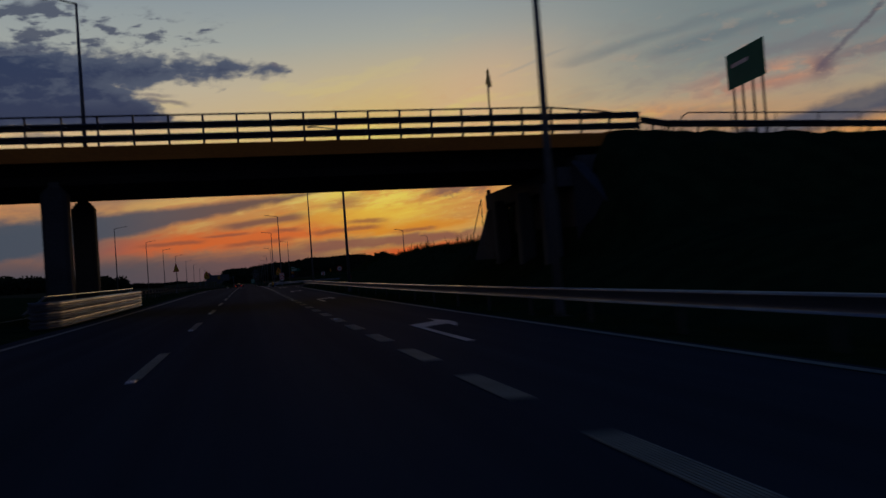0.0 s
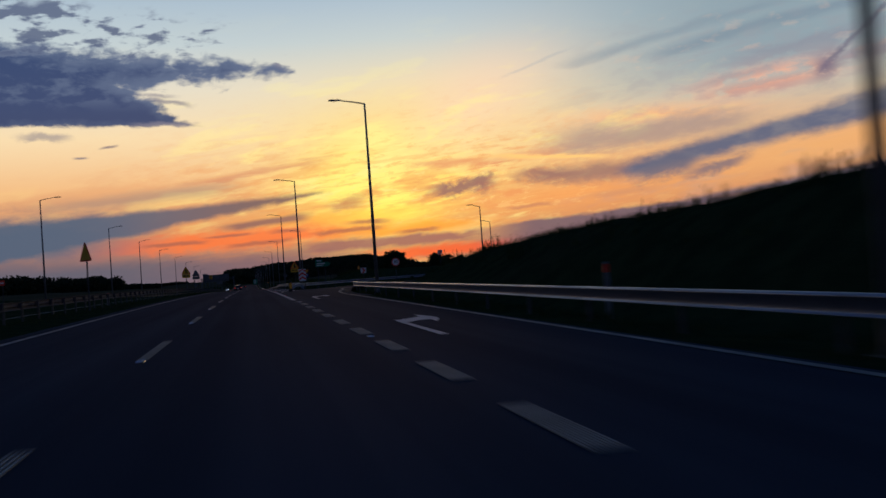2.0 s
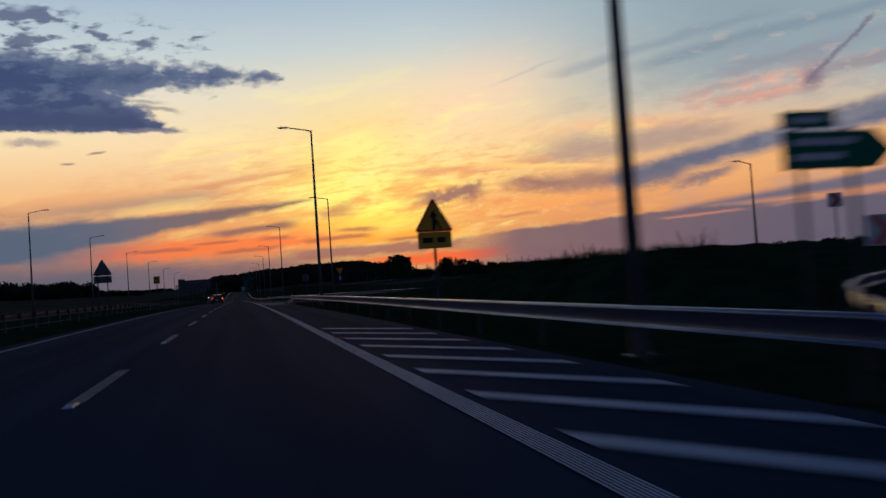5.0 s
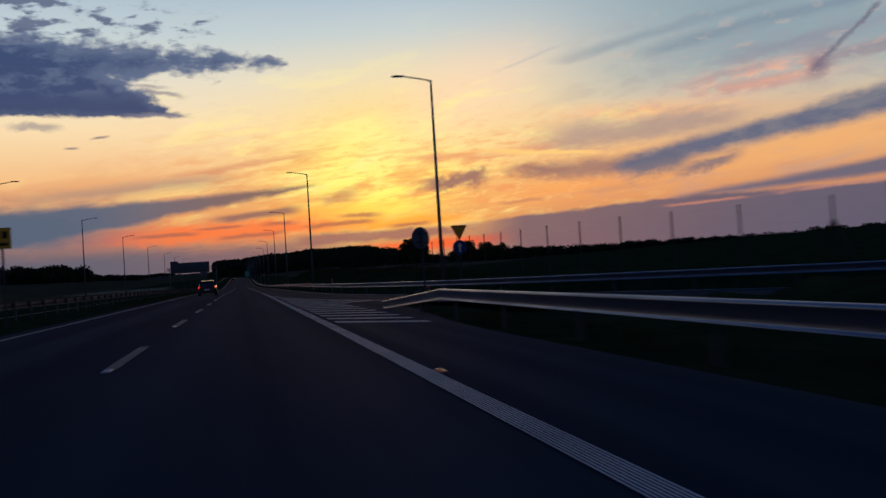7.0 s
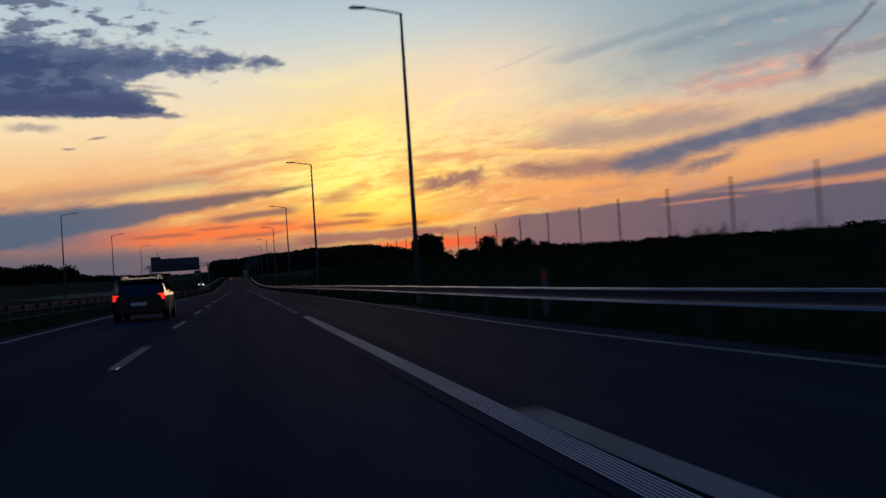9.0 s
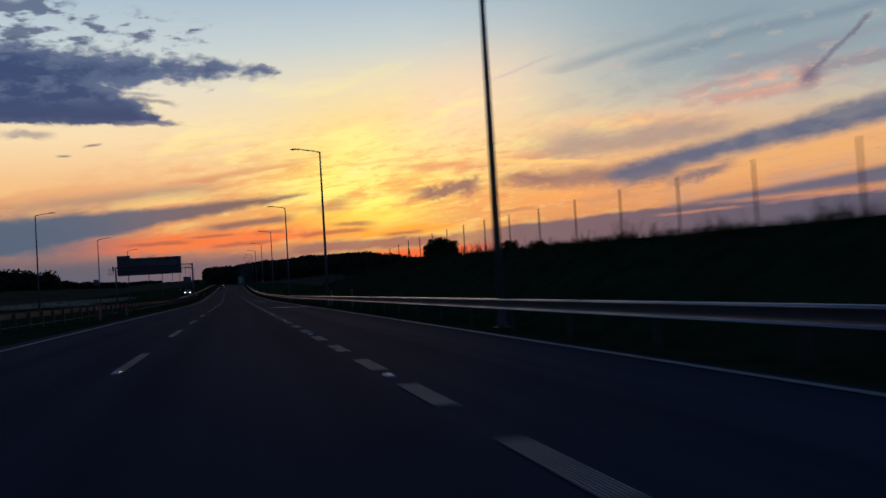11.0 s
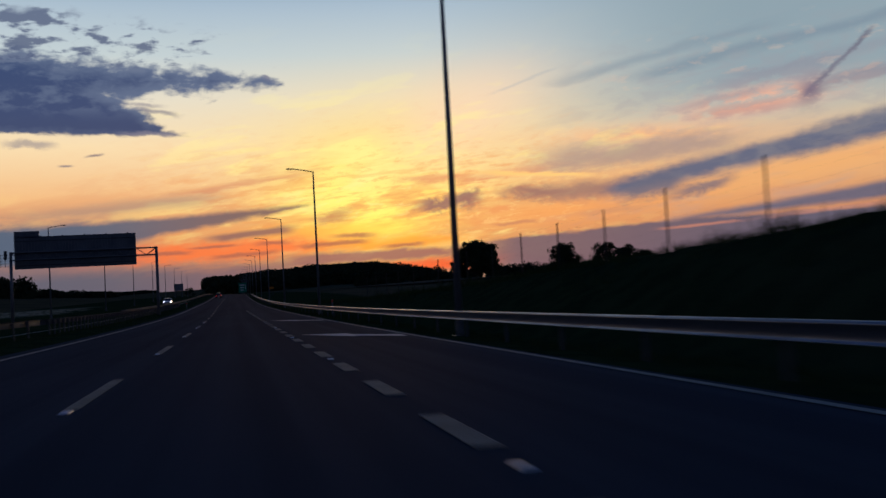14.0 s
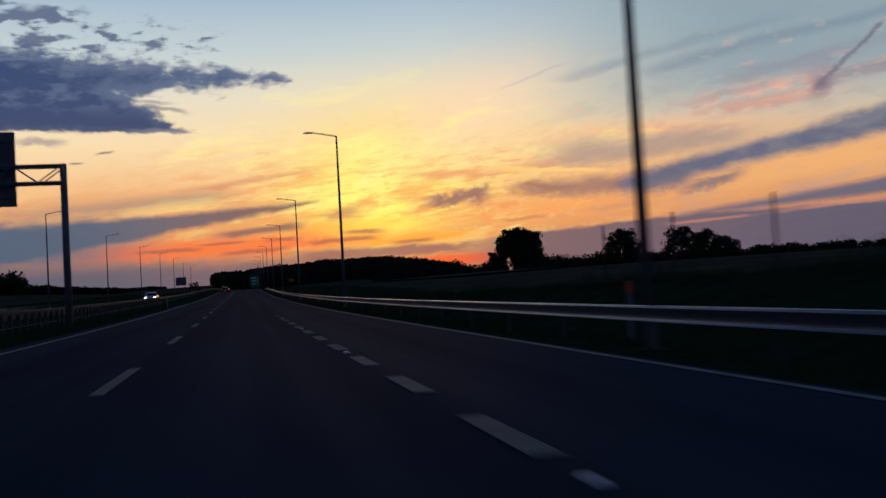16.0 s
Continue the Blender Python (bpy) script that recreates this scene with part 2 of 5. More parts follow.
    col = blend(tree, flecks.step(0.48, 0.66) * high * 0.22, col, rgb(158, 152, 160))
    col = blend(tree, flecks.step(0.44, 0.30) * high * 0.22, col, rgb(236, 196, 168))
    # haze bank along the horizon
    top = el - ((az - 9) * 0.062).op("MAXIMUM", 0.0).op("MINIMUM", 0.95) - 2.42 + (wisps - 0.5) * 1.1 + (fine - 0.5) * 0.45
    col = blend(tree, top.step(0.20, -0.12) * az.step(13, 18) * 0.97, col, blend(tree, az.step(20, 36), rgb(112, 94, 106), rgb(92, 90, 110)))
    col = blend(tree, streak(26.5, 3.05, 31, 3.2, 0.08, 1.4, 0.9, 1.5) * 0.7, col, rgb(204, 132, 110))
    col = blend(tree, streak(33, 3.35, 48, 4.0, 0.10, 1.4, 0.9, 1.5) * 0.7, col, rgb(190, 132, 118))
    col = blend(tree, (el + (fine - 0.5) * 0.9).step(2.9, 1.6) * az.step(9, 0) * 0.93, col, blend(tree, az.step(3, -8), rgb(112, 94, 106), rgb(86, 94, 112)))
    # the heaped cloud: a flat-bottomed wedge, and an arm that trails off above it
    slope = (az * -0.62 - el + 8.35)
    crown = (az * -0.17 - el + 12.85)
    wedge_in = ((el - 10.15) * 2.6).op("MINIMUM", slope).op("MINIMUM", crown)
    arm_half = ((az * -0.085 + 0.42).op("MINIMUM", 1.15))
    arm_in = (arm_half - (el - 13.32 - (az + 3) * 0.01).op("ABSOLUTE")).op("MINIMUM", (az * -1.0 + 3.3))
    inside = wedge_in.op("MAXIMUM", arm_in)
    field = inside * 1.1 + 0.16 + (billow - 0.5) * 1.2 + (lumps - 0.5) * 1.9 + (cells - 0.5) * 1.3
    cover = field.step(-0.25, 0.55) * (el + (lumps - 0.5) * 0.35).step(9.95, 10.3)
    deep = (field + (lumps - 0.5) * 0.9).step(0.1, 1.5)
    shade_in = blend(tree, deep, rgb(92, 108, 138), rgb(40, 63, 108))
    shade_in = blend(tree, ((lumps + cells) * 0.5).step(0.47, 0.62) * el.step(10.7, 12.2) * 0.6, shade_in, rgb(94, 110, 140))
    shade_in = blend(tree, el.step(11.8, 10.4) * 0.7, shade_in, rgb(40, 62, 105))
    col = blend(tree, cover * 0.97, col, shade_in)
    # rows of small puffs above it
    zone = (el - 13.6).step(0.0, 0.8) * (el + (az + 10) * 0.12 + (billow - 0.5) * 3).step(17.9, 16.6) * (az + (lumps - 0.5) * 3).step(1.2, -1.6)
    puff = ((cells - 0.5) * 0.75 + (dots - 0.5) * 0.75 + (lumps - 0.5) * 0.3 + lobe(-11.9, 16.8, 2.0, 0.6) * 0.22 + (az + 6) * -0.004).step(-0.02, 0.18) * zone
    col = blend(tree, puff * 0.88, col, blend(tree, puff, rgb(140, 150, 168), rgb(84, 96, 126)))
    loose = (cells - 0.5 + (lumps - 0.5) * 0.7).step(0.02, 0.14) * lobe(3.3, 13.7, 1.1, 0.45).step(0.2, 0.7)
    col = blend(tree, loose * 0.8, col, rgb(128, 128, 146))
    # shreds at its tip and under its flat base
    for a0, e0, a1, e1, w, k in ((-5.2, 11.75, -3.0, 11.35, 0.14, 0.7), (-5.6, 12.0, -3.8, 11.9, 0.10, 0.6), (-6.0, 10.3, -2.9, 10.22, 0.11, 0.75), (-12.4, 9.6, -10.0, 9.55, 0.17, 0.6)):
        col = blend(tree, streak(a0, e0, a1, e1, w, 1.9, 0.8, 0.7, lumps) * k, col, rgb(126, 122, 138))
    col = blend(tree, streak(-8.1, 8.92, -7.3, 9.02, 0.06, 1.6, 0.8, 0.25, lumps), col, rgb(160, 140, 132))
    col = blend(tree, streak(-9.6, 8.37, -8.9, 8.4, 0.06, 1.6, 0.8, 0.25, lumps), col, rgb(158, 140, 134))
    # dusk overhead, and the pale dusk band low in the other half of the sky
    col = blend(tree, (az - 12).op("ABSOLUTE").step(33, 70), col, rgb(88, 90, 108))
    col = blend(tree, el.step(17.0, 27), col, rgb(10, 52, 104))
    col = blend(tree, el.step(0.0, -4.0), col, rgb(10, 10, 12))
    # a clear evening sky underneath it all
    clear = nodes.new("ShaderNodeTexSky")
    clear.sky_type, clear.sun_disc = "NISHITA", False
    clear.sun_elevation, clear.sun_rotation = radians(1.0), radians(9)
    add = nodes.new("ShaderNodeMix")
    add.data_type, add.blend_type = "RGBA", "ADD"
    add.inputs[0].default_value = 0.004
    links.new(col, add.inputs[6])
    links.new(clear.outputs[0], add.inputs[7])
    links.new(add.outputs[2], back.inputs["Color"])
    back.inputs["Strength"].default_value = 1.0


sky()
sun = new("sun", bpy.data.lights.new("sun", "SUN"))
sun.data.energy, sun.data.angle, sun.data.color = 0.12, radians(12), (1.0, 0.62, 0.34)
sun.matrix_world = look((0, 0, 60), (-12 * math.sin(radians(9)), -12 * math.cos(radians(9)), 60 - 0.9))

# ---- materials ----
def shade(name, rough=0.6, metal=0.0, spec=0.5):
    m = bpy.data.materials.new(name)
    m.use_nodes = True
    b = m.node_tree.nodes["Principled BSDF"]
    b.inputs["Roughness"].default_value, b.inputs["Metallic"].default_value = rough, metal
    b.inputs["Specular IOR Level"].default_value = spec
    return m, m.node_tree, b


def worn(name, base, dark, scale=1.0, rough=0.6, metal=0.0, spec=0.5, relief=0.2, fine=18.0, stretch=(1, 1, 1), mix=0.5, vary=0.0):
    """A surface of two tones: broad stains and fine grain, with a little relief. scale: stains per metre."""
    m, tree, b = shade(name, rough, metal, spec)
    coord = tree.nodes.new("ShaderNodeTexCoord")
    place = tree.nodes.new("ShaderNodeMapping")
    place.inputs["Scale"].default_value = stretch
    tree.links.new(coord.outputs["Object"], place.inputs[0])

    def grain(s, detail):
        n = tree.nodes.new("ShaderNodeTexNoise")
        n.inputs["Scale"].default_value, n.inputs["Detail"].default_value = s, detail
        tree.links.new(place.outputs[0], n.inputs["Vector"])
        return Sum(tree, n.outputs["Fac"])

    stains, dots = grain(scale, 5), grain(scale * fine, 3)
    mask = stains.step(0.35, 0.68) * mix + dots.step(0.35, 0.7) * (1 - mix)
    col = blend(tree, mask, base + (1,) if len(base) == 3 else base, dark + (1,) if len(dark) == 3 else dark)
    if vary:
        info = tree.nodes.new("ShaderNodeObjectInfo")
        col = blend(tree, Sum(tree, info.outputs["Random"]) * vary, col, dark + (1,) if len(dark) == 3 else dark)
    tree.links.new(col, b.inputs["Base Color"])
    tree.links.new((stains * 0.25 + (rough - 0.12)).op("ADD", 0.0, clamp=True).socket, b.inputs["Roughness"])
    if relief:
        bump = tree.nodes.new("ShaderNodeBump")
        bump.inputs["Strength"].default_value, bump.inputs["Distance"].default_value = relief, 0.02
        tree.links.new(dots.socket, bump.inputs["Height"])
        tree.links.new(bump.outputs[0], b.inputs["Normal"])
    return m


def asphalt(name, light, dark, spec):
    """Rolled asphalt: streaks drawn along the road by the traffic, broad stains, fine grain."""
    m, tree, b = shade(name, 0.88, 0.0, spec)
    coord = tree.nodes.new("ShaderNodeTexCoord")

    def grain(size, s, detail):
        place = tree.nodes.new("ShaderNodeMapping")
        place.inputs["Scale"].default_value = size
        tree.links.new(coord.outputs["Object"], place.inputs[0])
        n = tree.nodes.new("ShaderNodeTexNoise")
        n.inputs["Scale"].default_value, n.inputs["Detail"].default_value = s, detail
        tree.links.new(place.outputs[0], n.inputs["Vector"])
        return Sum(tree, n.outputs["Fac"])

    tracks, stains, grit = grain((1, 0.006, 0), 1.1, 4), grain((1, 0.12, 1), 0.5, 5), grain((1, 1, 1), 70, 3)
    mask = tracks.step(0.32, 0.66) * 0.5 + stains.step(0.35, 0.65) * 0.25 + grit.step(0.3, 0.7) * 0.25
    tree.links.new(blend(tree, mask, light + (1,), dark + (1,)), b.inputs["Base Color"])
    tree.links.new((tracks * 0.3 + 0.7).op("ADD", 0.0, clamp=True).socket, b.inputs["Roughness"])
    bump = tree.nodes.new("ShaderNodeBump")
    bump.inputs["Strength"].default_value, bump.inputs["Distance"].default_value = 0.5, 0.01
    tree.links.new(grit.socket, bump.inputs["Height"])
    tree.links.new(bump.outputs[0], b.inputs["Normal"])
    return m


ASPHALT = asphalt("asphalt", (0.060, 0.068, 0.080), (0.034, 0.040, 0.048), 0.002)
OLD_ASPHALT = asphalt("ramp_asphalt", (0.060, 0.064, 0.072), (0.036, 0.040, 0.046), 0.004)
PAINT = worn("road_paint", (0.38, 0.35, 0.28), (0.20, 0.185, 0.15), 1.6, 0.75, 0, 0.05, 0.3, 22, (1, 1, 1), 0.5)
FRESH_PAINT = worn("fresh_road_paint", (0.60, 0.58, 0.53), (0.40, 0.385, 0.35), 1.2, 0.7, 0, 0.12, 0.3, 22, (1, 1, 1), 0.5)
BLADES = worn("grass_blades", (0.055, 0.080, 0.024), (0.026, 0.038, 0.013), 0.8, 0.9, 0, 0.0, 0.0, 12)
STEEL = worn("galvanised_steel", (0.21, 0.26, 0.34), (0.13, 0.165, 0.215), 1.4, 0.40, 0.85, 0.5, 0.05, 14, (1, 0.3, 1))
DULL_STEEL = worn("dull_zinc_steel", (0.085, 0.088, 0.095), (0.045, 0.047, 0.05), 2.0, 0.8, 0.05, 0.2, 0.08, 12)
POLE = worn("lamp_pole_steel", (0.16, 0.165, 0.18), (0.11, 0.115, 0.125), 2.0, 0.6, 0.2, 0.3, 0.0, 6)
LAMP_HEAD = worn("lamp_housing", (0.14, 0.14, 0.15), (0.09, 0.09, 0.1), 4.0, 0.5, 0.2, 0.4, 0.0, 12)
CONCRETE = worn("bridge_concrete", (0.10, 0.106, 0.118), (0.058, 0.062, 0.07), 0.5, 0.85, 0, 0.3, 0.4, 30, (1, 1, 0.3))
# bridge concrete once more, darker: shade on deck, piers and wings as colour
SHADED_CONCRETE = worn("shaded_concrete", (0.075, 0.078, 0.085), (0.045, 0.047, 0.052), 0.5, 0.9, 0, 0.2, 0.3, 24)
ORANGE = worn("orange_paint", (0.60, 0.19, 0.010), (0.42, 0.125, 0.008), 0.7, 0.6, 0, 0.4, 0.1, 20, (0.4, 1, 1.5))
DARK_PAINT = worn("dark_railing_paint", (0.05, 0.06, 0.085), (0.03, 0.035, 0.05), 1.5, 0.5, 0.3, 0.4, 0.05, 16)
LEAF = worn("oak_leaves", (0.040, 0.052, 0.018), (0.020, 0.028, 0.010), 0.6, 0.85, 0, 0.2, 0.0, 10)
GRAIN = worn("ripe_grain", (0.17, 0.125, 0.075), (0.10, 0.075, 0.048), 0.06, 0.95, 0, 0.0, 0.6, 40, (1, 0.3, 1))
WOODS = worn("far_woods_leaves", (0.034, 0.044, 0.020), (0.018, 0.024, 0.012), 0.05, 0.9, 0, 0.1, 0.0, 10)
BARK = worn("bark", (0.09, 0.07, 0.05), (0.05, 0.04, 0.03), 1.5, 0.9, 0, 0.2, 0.6, 12, (1, 1, 0.3))
YELLOW = worn("yellow_sign_sheet", (0.85, 0.42, 0.015), (0.72, 0.34, 0.012), 2.0, 0.45, 0, 0.4, 0.0, 8)
RED = worn("red_sign_sheet", (0.88, 0.06, 0.025), (0.75, 0.045, 0.02), 2.0, 0.45, 0, 0.4, 0.0, 8)
WHITE = worn("white_sign_sheet", (0.80, 0.79, 0.76), (0.68, 0.67, 0.65), 2.0, 0.45, 0, 0.4, 0.0, 8)
GREEN = worn("green_sign_sheet", (0.006, 0.22, 0.12), (0.005, 0.17, 0.09), 1.0, 0.6, 0, 0.1, 0.0, 8)
BLUE = worn("blue_sign_sheet", (0.008, 0.035, 0.15), (0.006, 0.028, 0.12), 2.0, 0.45, 0, 0.4, 0.0, 8)
BLACK = worn("black_sign_print", (0.015, 0.015, 0.016), (0.01, 0.01, 0.01), 2.0, 0.6, 0, 0.3, 0.0, 8)
SIGN_BACK = worn("sign_back_metal", (0.13, 0.15, 0.18), (0.08, 0.095, 0.115), 0.8, 0.55, 0.5, 0.4, 0.05, 12)
RUBBER = worn("tyre_rubber", (0.02, 0.02, 0.02), (0.012, 0.012, 0.012), 4.0, 0.85, 0, 0.3, 0.2, 10)
CAR_BLACK = worn("black_car_paint", (0.010, 0.011, 0.013), (0.007, 0.008, 0.009), 2.0, 0.25, 0.1, 0.6, 0.0, 8)
CAR_SILVER = worn("silver_car_paint", (0.32, 0.33, 0.36), (0.26, 0.27, 0.30), 2.0, 0.3, 0.6, 0.6, 0.0, 8)
CHROME = worn("bright_trim", (0.6, 0.6, 0.62), (0.45, 0.45, 0.47), 3.0, 0.25, 1.0, 0.5, 0.0, 8)
MARKER = worn("weathered_marker_plastic", (0.20, 0.20, 0.20), (0.11, 0.11, 0.11), 5.0, 0.6, 0, 0.3, 0.0, 8)
REFLECTOR = worn("reflector_face", (0.85, 0.84, 0.80), (0.7, 0.7, 0.68), 6.0, 0.3, 0, 0.6, 0.0, 8)
RED_REFLECTOR = worn("red_reflector_face", (0.7, 0.05, 0.03), (0.5, 0.03, 0.02), 6.0, 0.3, 0, 0.6, 0.0, 8)
GLASS, _, _b = shade("dark_car_glass", 0.05, 0.0, 0.6)
_b.inputs["Base Color"].default_value = (0.012, 0.014, 0.016, 1)


def lit(name, colour, strength):
    m, tree, b = shade(name, 0.3)
    b.inputs["Base Color"].default_value = colour + (1,)
    b.inputs["Emission Color"].default_value = colour + (1,)
    b.inputs["Emission Strength"].default_value = strength
    return m


TAIL = lit("tail_lamp_glow", (1.0, 0.03, 0.015), 1.1)
HEAD = lit("head_lamp_glow", (0.92, 0.95, 1.0), 60.0)


def fields():
    """Ground: rough grass near the road, ripe grain and stubble farther out in broad strips."""
    m, tree, b = shade("ground_cover", 0.95, 0, 0.0)
    coord = tree.nodes.new("ShaderNodeTexCoord")
    split = tree.nodes.new("ShaderNodeSeparateXYZ")
    tree.links.new(coord.outputs["Object"], split.inputs[0])
    x, y = Sum(tree, split.outputs[0]), Sum(tree, split.outputs[1])

    def grain(s, detail):
        n = tree.nodes.new("ShaderNodeTexNoise")
        n.inputs["Scale"].default_value, n.inputs["Detail"].default_value = s, detail
        tree.links.new(coord.outputs["Object"], n.inputs["Vector"])
        return Sum(tree, n.outputs["Fac"])

    broad, tuft, blade = grain(0.06, 4), grain(0.9, 5), grain(14, 3)
    grass = blend(tree, tuft.step(0.35, 0.65) * 0.6 + blade.step(0.3, 0.7) * 0.4, (0.036, 0.052, 0.020, 1), (0.018, 0.027, 0.011, 1))
    grass = blend(tree, broad.step(0.52, 0.7) * 0.4, grass, (0.05, 0.046, 0.024, 1))
    grain_field = blend(tree, broad.step(0.4, 0.6), (0.12, 0.088, 0.046, 1), (0.085, 0.066, 0.036, 1))
    edge = x + (broad - 0.5) * 10
    col = blend(tree, edge.step(26, 34) * y.step(430, 520), grass, grain_field)
    col = blend(tree, edge.step(-44, -52) * y.step(380, 460) * 0.8, col, grain_field)
    col = blend(tree, edge.step(-27, -31) * edge.step(-62, -50) * y.step(505, 525) * y.step(640, 600) * tuft.step(0.4, 0.55), col, (0.42, 0.30, 0.17, 1))
    tree.links.new(col, b.inputs["Base Color"])
    bump = tree.nodes.new("ShaderNodeBump")
    bump.inputs["Strength"].default_value, bump.inputs["Distance"].default_value = 0.9, 0.08
    tree.links.new((tuft * 0.6 + blade * 0.4).socket, bump.inputs["Height"])
    tree.links.new(bump.outputs[0], b.inputs["Normal"])
    return m


GROUND = fields()


# ---- mesh building ----
class Form:
    """Vertices and faces gathered for one mesh."""

    def __init__(self):
        self.v, self.f = [], []

    def add(self, verts, faces):
        n = len(self.v)
        self.v += [tuple(p) for p in verts]
        self.f += [tuple(i + n for i in q) for q in faces]
        return self

    def box(self, cx, cy, cz, sx, sy, sz, turn=0.0, chamfer=0.0):
        """A box by its centre and size, turned about z; its upright edges chamfered."""
        c, s = math.cos(radians(turn)), math.sin(radians(turn))
        hx, hy, k = sx / 2, sy / 2, min(chamfer, sx * 0.45, sy * 0.45)
        ring = [(-hx, -hy), (hx, -hy), (hx, hy), (-hx, hy)] if not k else [
            (-hx + k, -hy), (hx - k, -hy), (hx, -hy + k), (hx, hy - k), (hx - k, hy), (-hx + k, hy), (-hx, hy - k), (-hx, -hy + k)]
        n = len(ring)
        pts = [(cx + c * a - s * b, cy + s * a + c * b, cz + e * sz / 2) for e in (-1, 1) for a, b in ring]
        return self.add(pts, [tuple(range(n))[::-1], tuple(range(n, 2 * n))] + [(i, (i + 1) % n, n + (i + 1) % n, n + i) for i in range(n)])

    def tube(self, path, radii, sides=10, cap=True):
        """A round bar along a path, with a radius at each point of it."""
        path = [Vector(p) for p in path]
        pts, faces = [], []
        for i, p in enumerate(path):
            d = (path[min(i + 1, len(path) - 1)] - path[max(i - 1, 0)]).normalized()
            a = d.cross(Vector((0.13, 0.99, 0.05))) if abs(d.y) < 0.9 else d.cross(Vector((1, 0, 0.05)))
            a.normalize()
            b = d.cross(a)
            r = radii[i] if isinstance(radii, (list, tuple)) else radii
            pts += [p + r * (math.cos(2 * math.pi * k / sides) * a + math.sin(2 * math.pi * k / sides) * b) for k in range(sides)]
        for i in range(len(path) - 1):
            faces += [(i * sides + k, i * sides + (k + 1) % sides, (i + 1) * sides + (k + 1) % sides, (i + 1) * sides + k) for k in range(sides)]
        if cap:
            faces += [tuple(range(sides))[::-1], tuple(range((len(path) - 1) * sides, len(path) * sides))]
        return self.add(pts, faces)

    def plate(self, outline, y, thick):
        """An upright plate in the x z plane with its front at y, facing -y."""
        n = len(outline)
        pts = [(a, y, b) for a, b in outline] + [(a, y + thick, b) for a, b in outline]
        return self.add(pts, [tuple(range(n)), tuple(range(n, 2 * n))[::-1]] + [(i, n + i, n + (i + 1) % n, (i + 1) % n) for i in range(n)])

    def sweep(self, profile, path, closed=True, ends=True):
        """A profile of (across, up) carried along a path of (x, y, z) that keeps upright."""
        path = [Vector(p) for p in path]
        n, pts, faces = len(profile), [], []
        for i, p in enumerate(path):
            d = path[min(i + 1, len(path) - 1)] - path[max(i - 1, 0)]
            side = Vector((d.y, -d.x, 0)).normalized()
            pts += [p + side * a + Vector((0, 0, b)) for a, b in profile]
        m = n if closed else n - 1
        for i in range(len(path) - 1):
            faces += [(i * n + k, i * n + (k + 1) % n, (i + 1) * n + (k + 1) % n, (i + 1) * n + k) for k in range(m)]
        if closed and ends:
            faces += [tuple(range(n))[::-1], tuple(range((len(path) - 1) * n, len(path) * n))]
        return self.add(pts, faces)

    def mesh(self, name, material, smooth=False):
        me = bpy.data.meshes.new(name)
        me.from_pydata(self.v, [], self.f)
        bm = bmesh.new()
        bm.from_mesh(me)
        bmesh.ops.recalc_face_normals(bm, faces=bm.faces)
        bm.to_mesh(me)
        bm.free()
        me.materials.append(material)
        if smooth:
            me.shade_smooth()
        return me


def thing(name, place, label, category, group="", turn=0.0):
    ob = new(name)
    ob.empty_display_size = 0.3
    ob.matrix_basis = pose(*place, 0, 0, turn)
    return tagged(ob, label, category, group)


def part(name, form, material, parent, label="", smooth=False):
    """One mesh object under a thing or a part; form: a Form or a ready mesh."""
    ob = new(name, form.mesh(name, material, smooth) if isinstance(form, Form) else form)
    ob.parent = parent
    return tagged(ob, label)


def piece(name, me, parent, x, y, z, turn=0.0):
    ob = new(name, me)
    ob.parent = parent
    ob.matrix_basis = pose(x, y, z, 0, 0, turn)
    return ob


# ---- the lie of the land ----
FALL = 0.015  # cross fall of the carriageway


def lane_z(x, y):
    """Surface of the near carriageway."""
    return road_z(y) - FALL * (np.asarray(x, float) - bend(y))


def smooth(v, a, b):
    k = np.clip((np.asarray(v, float) - a) / (b - a), 0, 1)
    return k * k * (3 - 2 * k)


def exit_inner(y):
    """Left edge of the exit ramp, a curve of 48 m radius."""
    y = np.asarray(y, float)
    return 2.2 + 48 - np.sqrt(np.maximum(48.0 ** 2 - np.clip(y - 131.5, 0, 47.9) ** 2, 0.01))


def exit_outer(y):
    y = np.asarray(y, float)
    return np.where(y < 131.5, 5.3 + np.clip(y - 108, 0, 40) ** 2 / 270, 7.3 + 43 - np.sqrt(np.maximum(43.0 ** 2 - np.clip(y - 131.5, 0, 42.9) ** 2, 0.01)))


def entry_left(y):
    return 2.1 + np.clip(270 - np.asarray(y, float), 0, 90) ** 2 / 190


def entry_right(y):
    y = np.asarray(y, float)
    return np.maximum(5.15 + np.clip(285 - y, 0, 90) ** 2 / 340, np.where(y < 262, entry_left(y) + 4.5, 0))


BANK_Y = (-60, 40, 55, 78, 100, 112, 124, 130, 166, 176, 192, 200, 212, 262, 280, 330, 360, 385, 412, 432, 450, 462, 485, 511, 545, 700)
BANK_H = (1.6, 1.9, 2.7, 2.95, 2.55, 2.2, 1.4, 0.2, 0.3, 1.85, 1.75, 1.5, 0.9, 0.7, 1.45, 2.0, 2.6, 3.0, 3.05, 2.5, 2.1, 1.75, 1.3, 0.85, 0.3, 0.2)


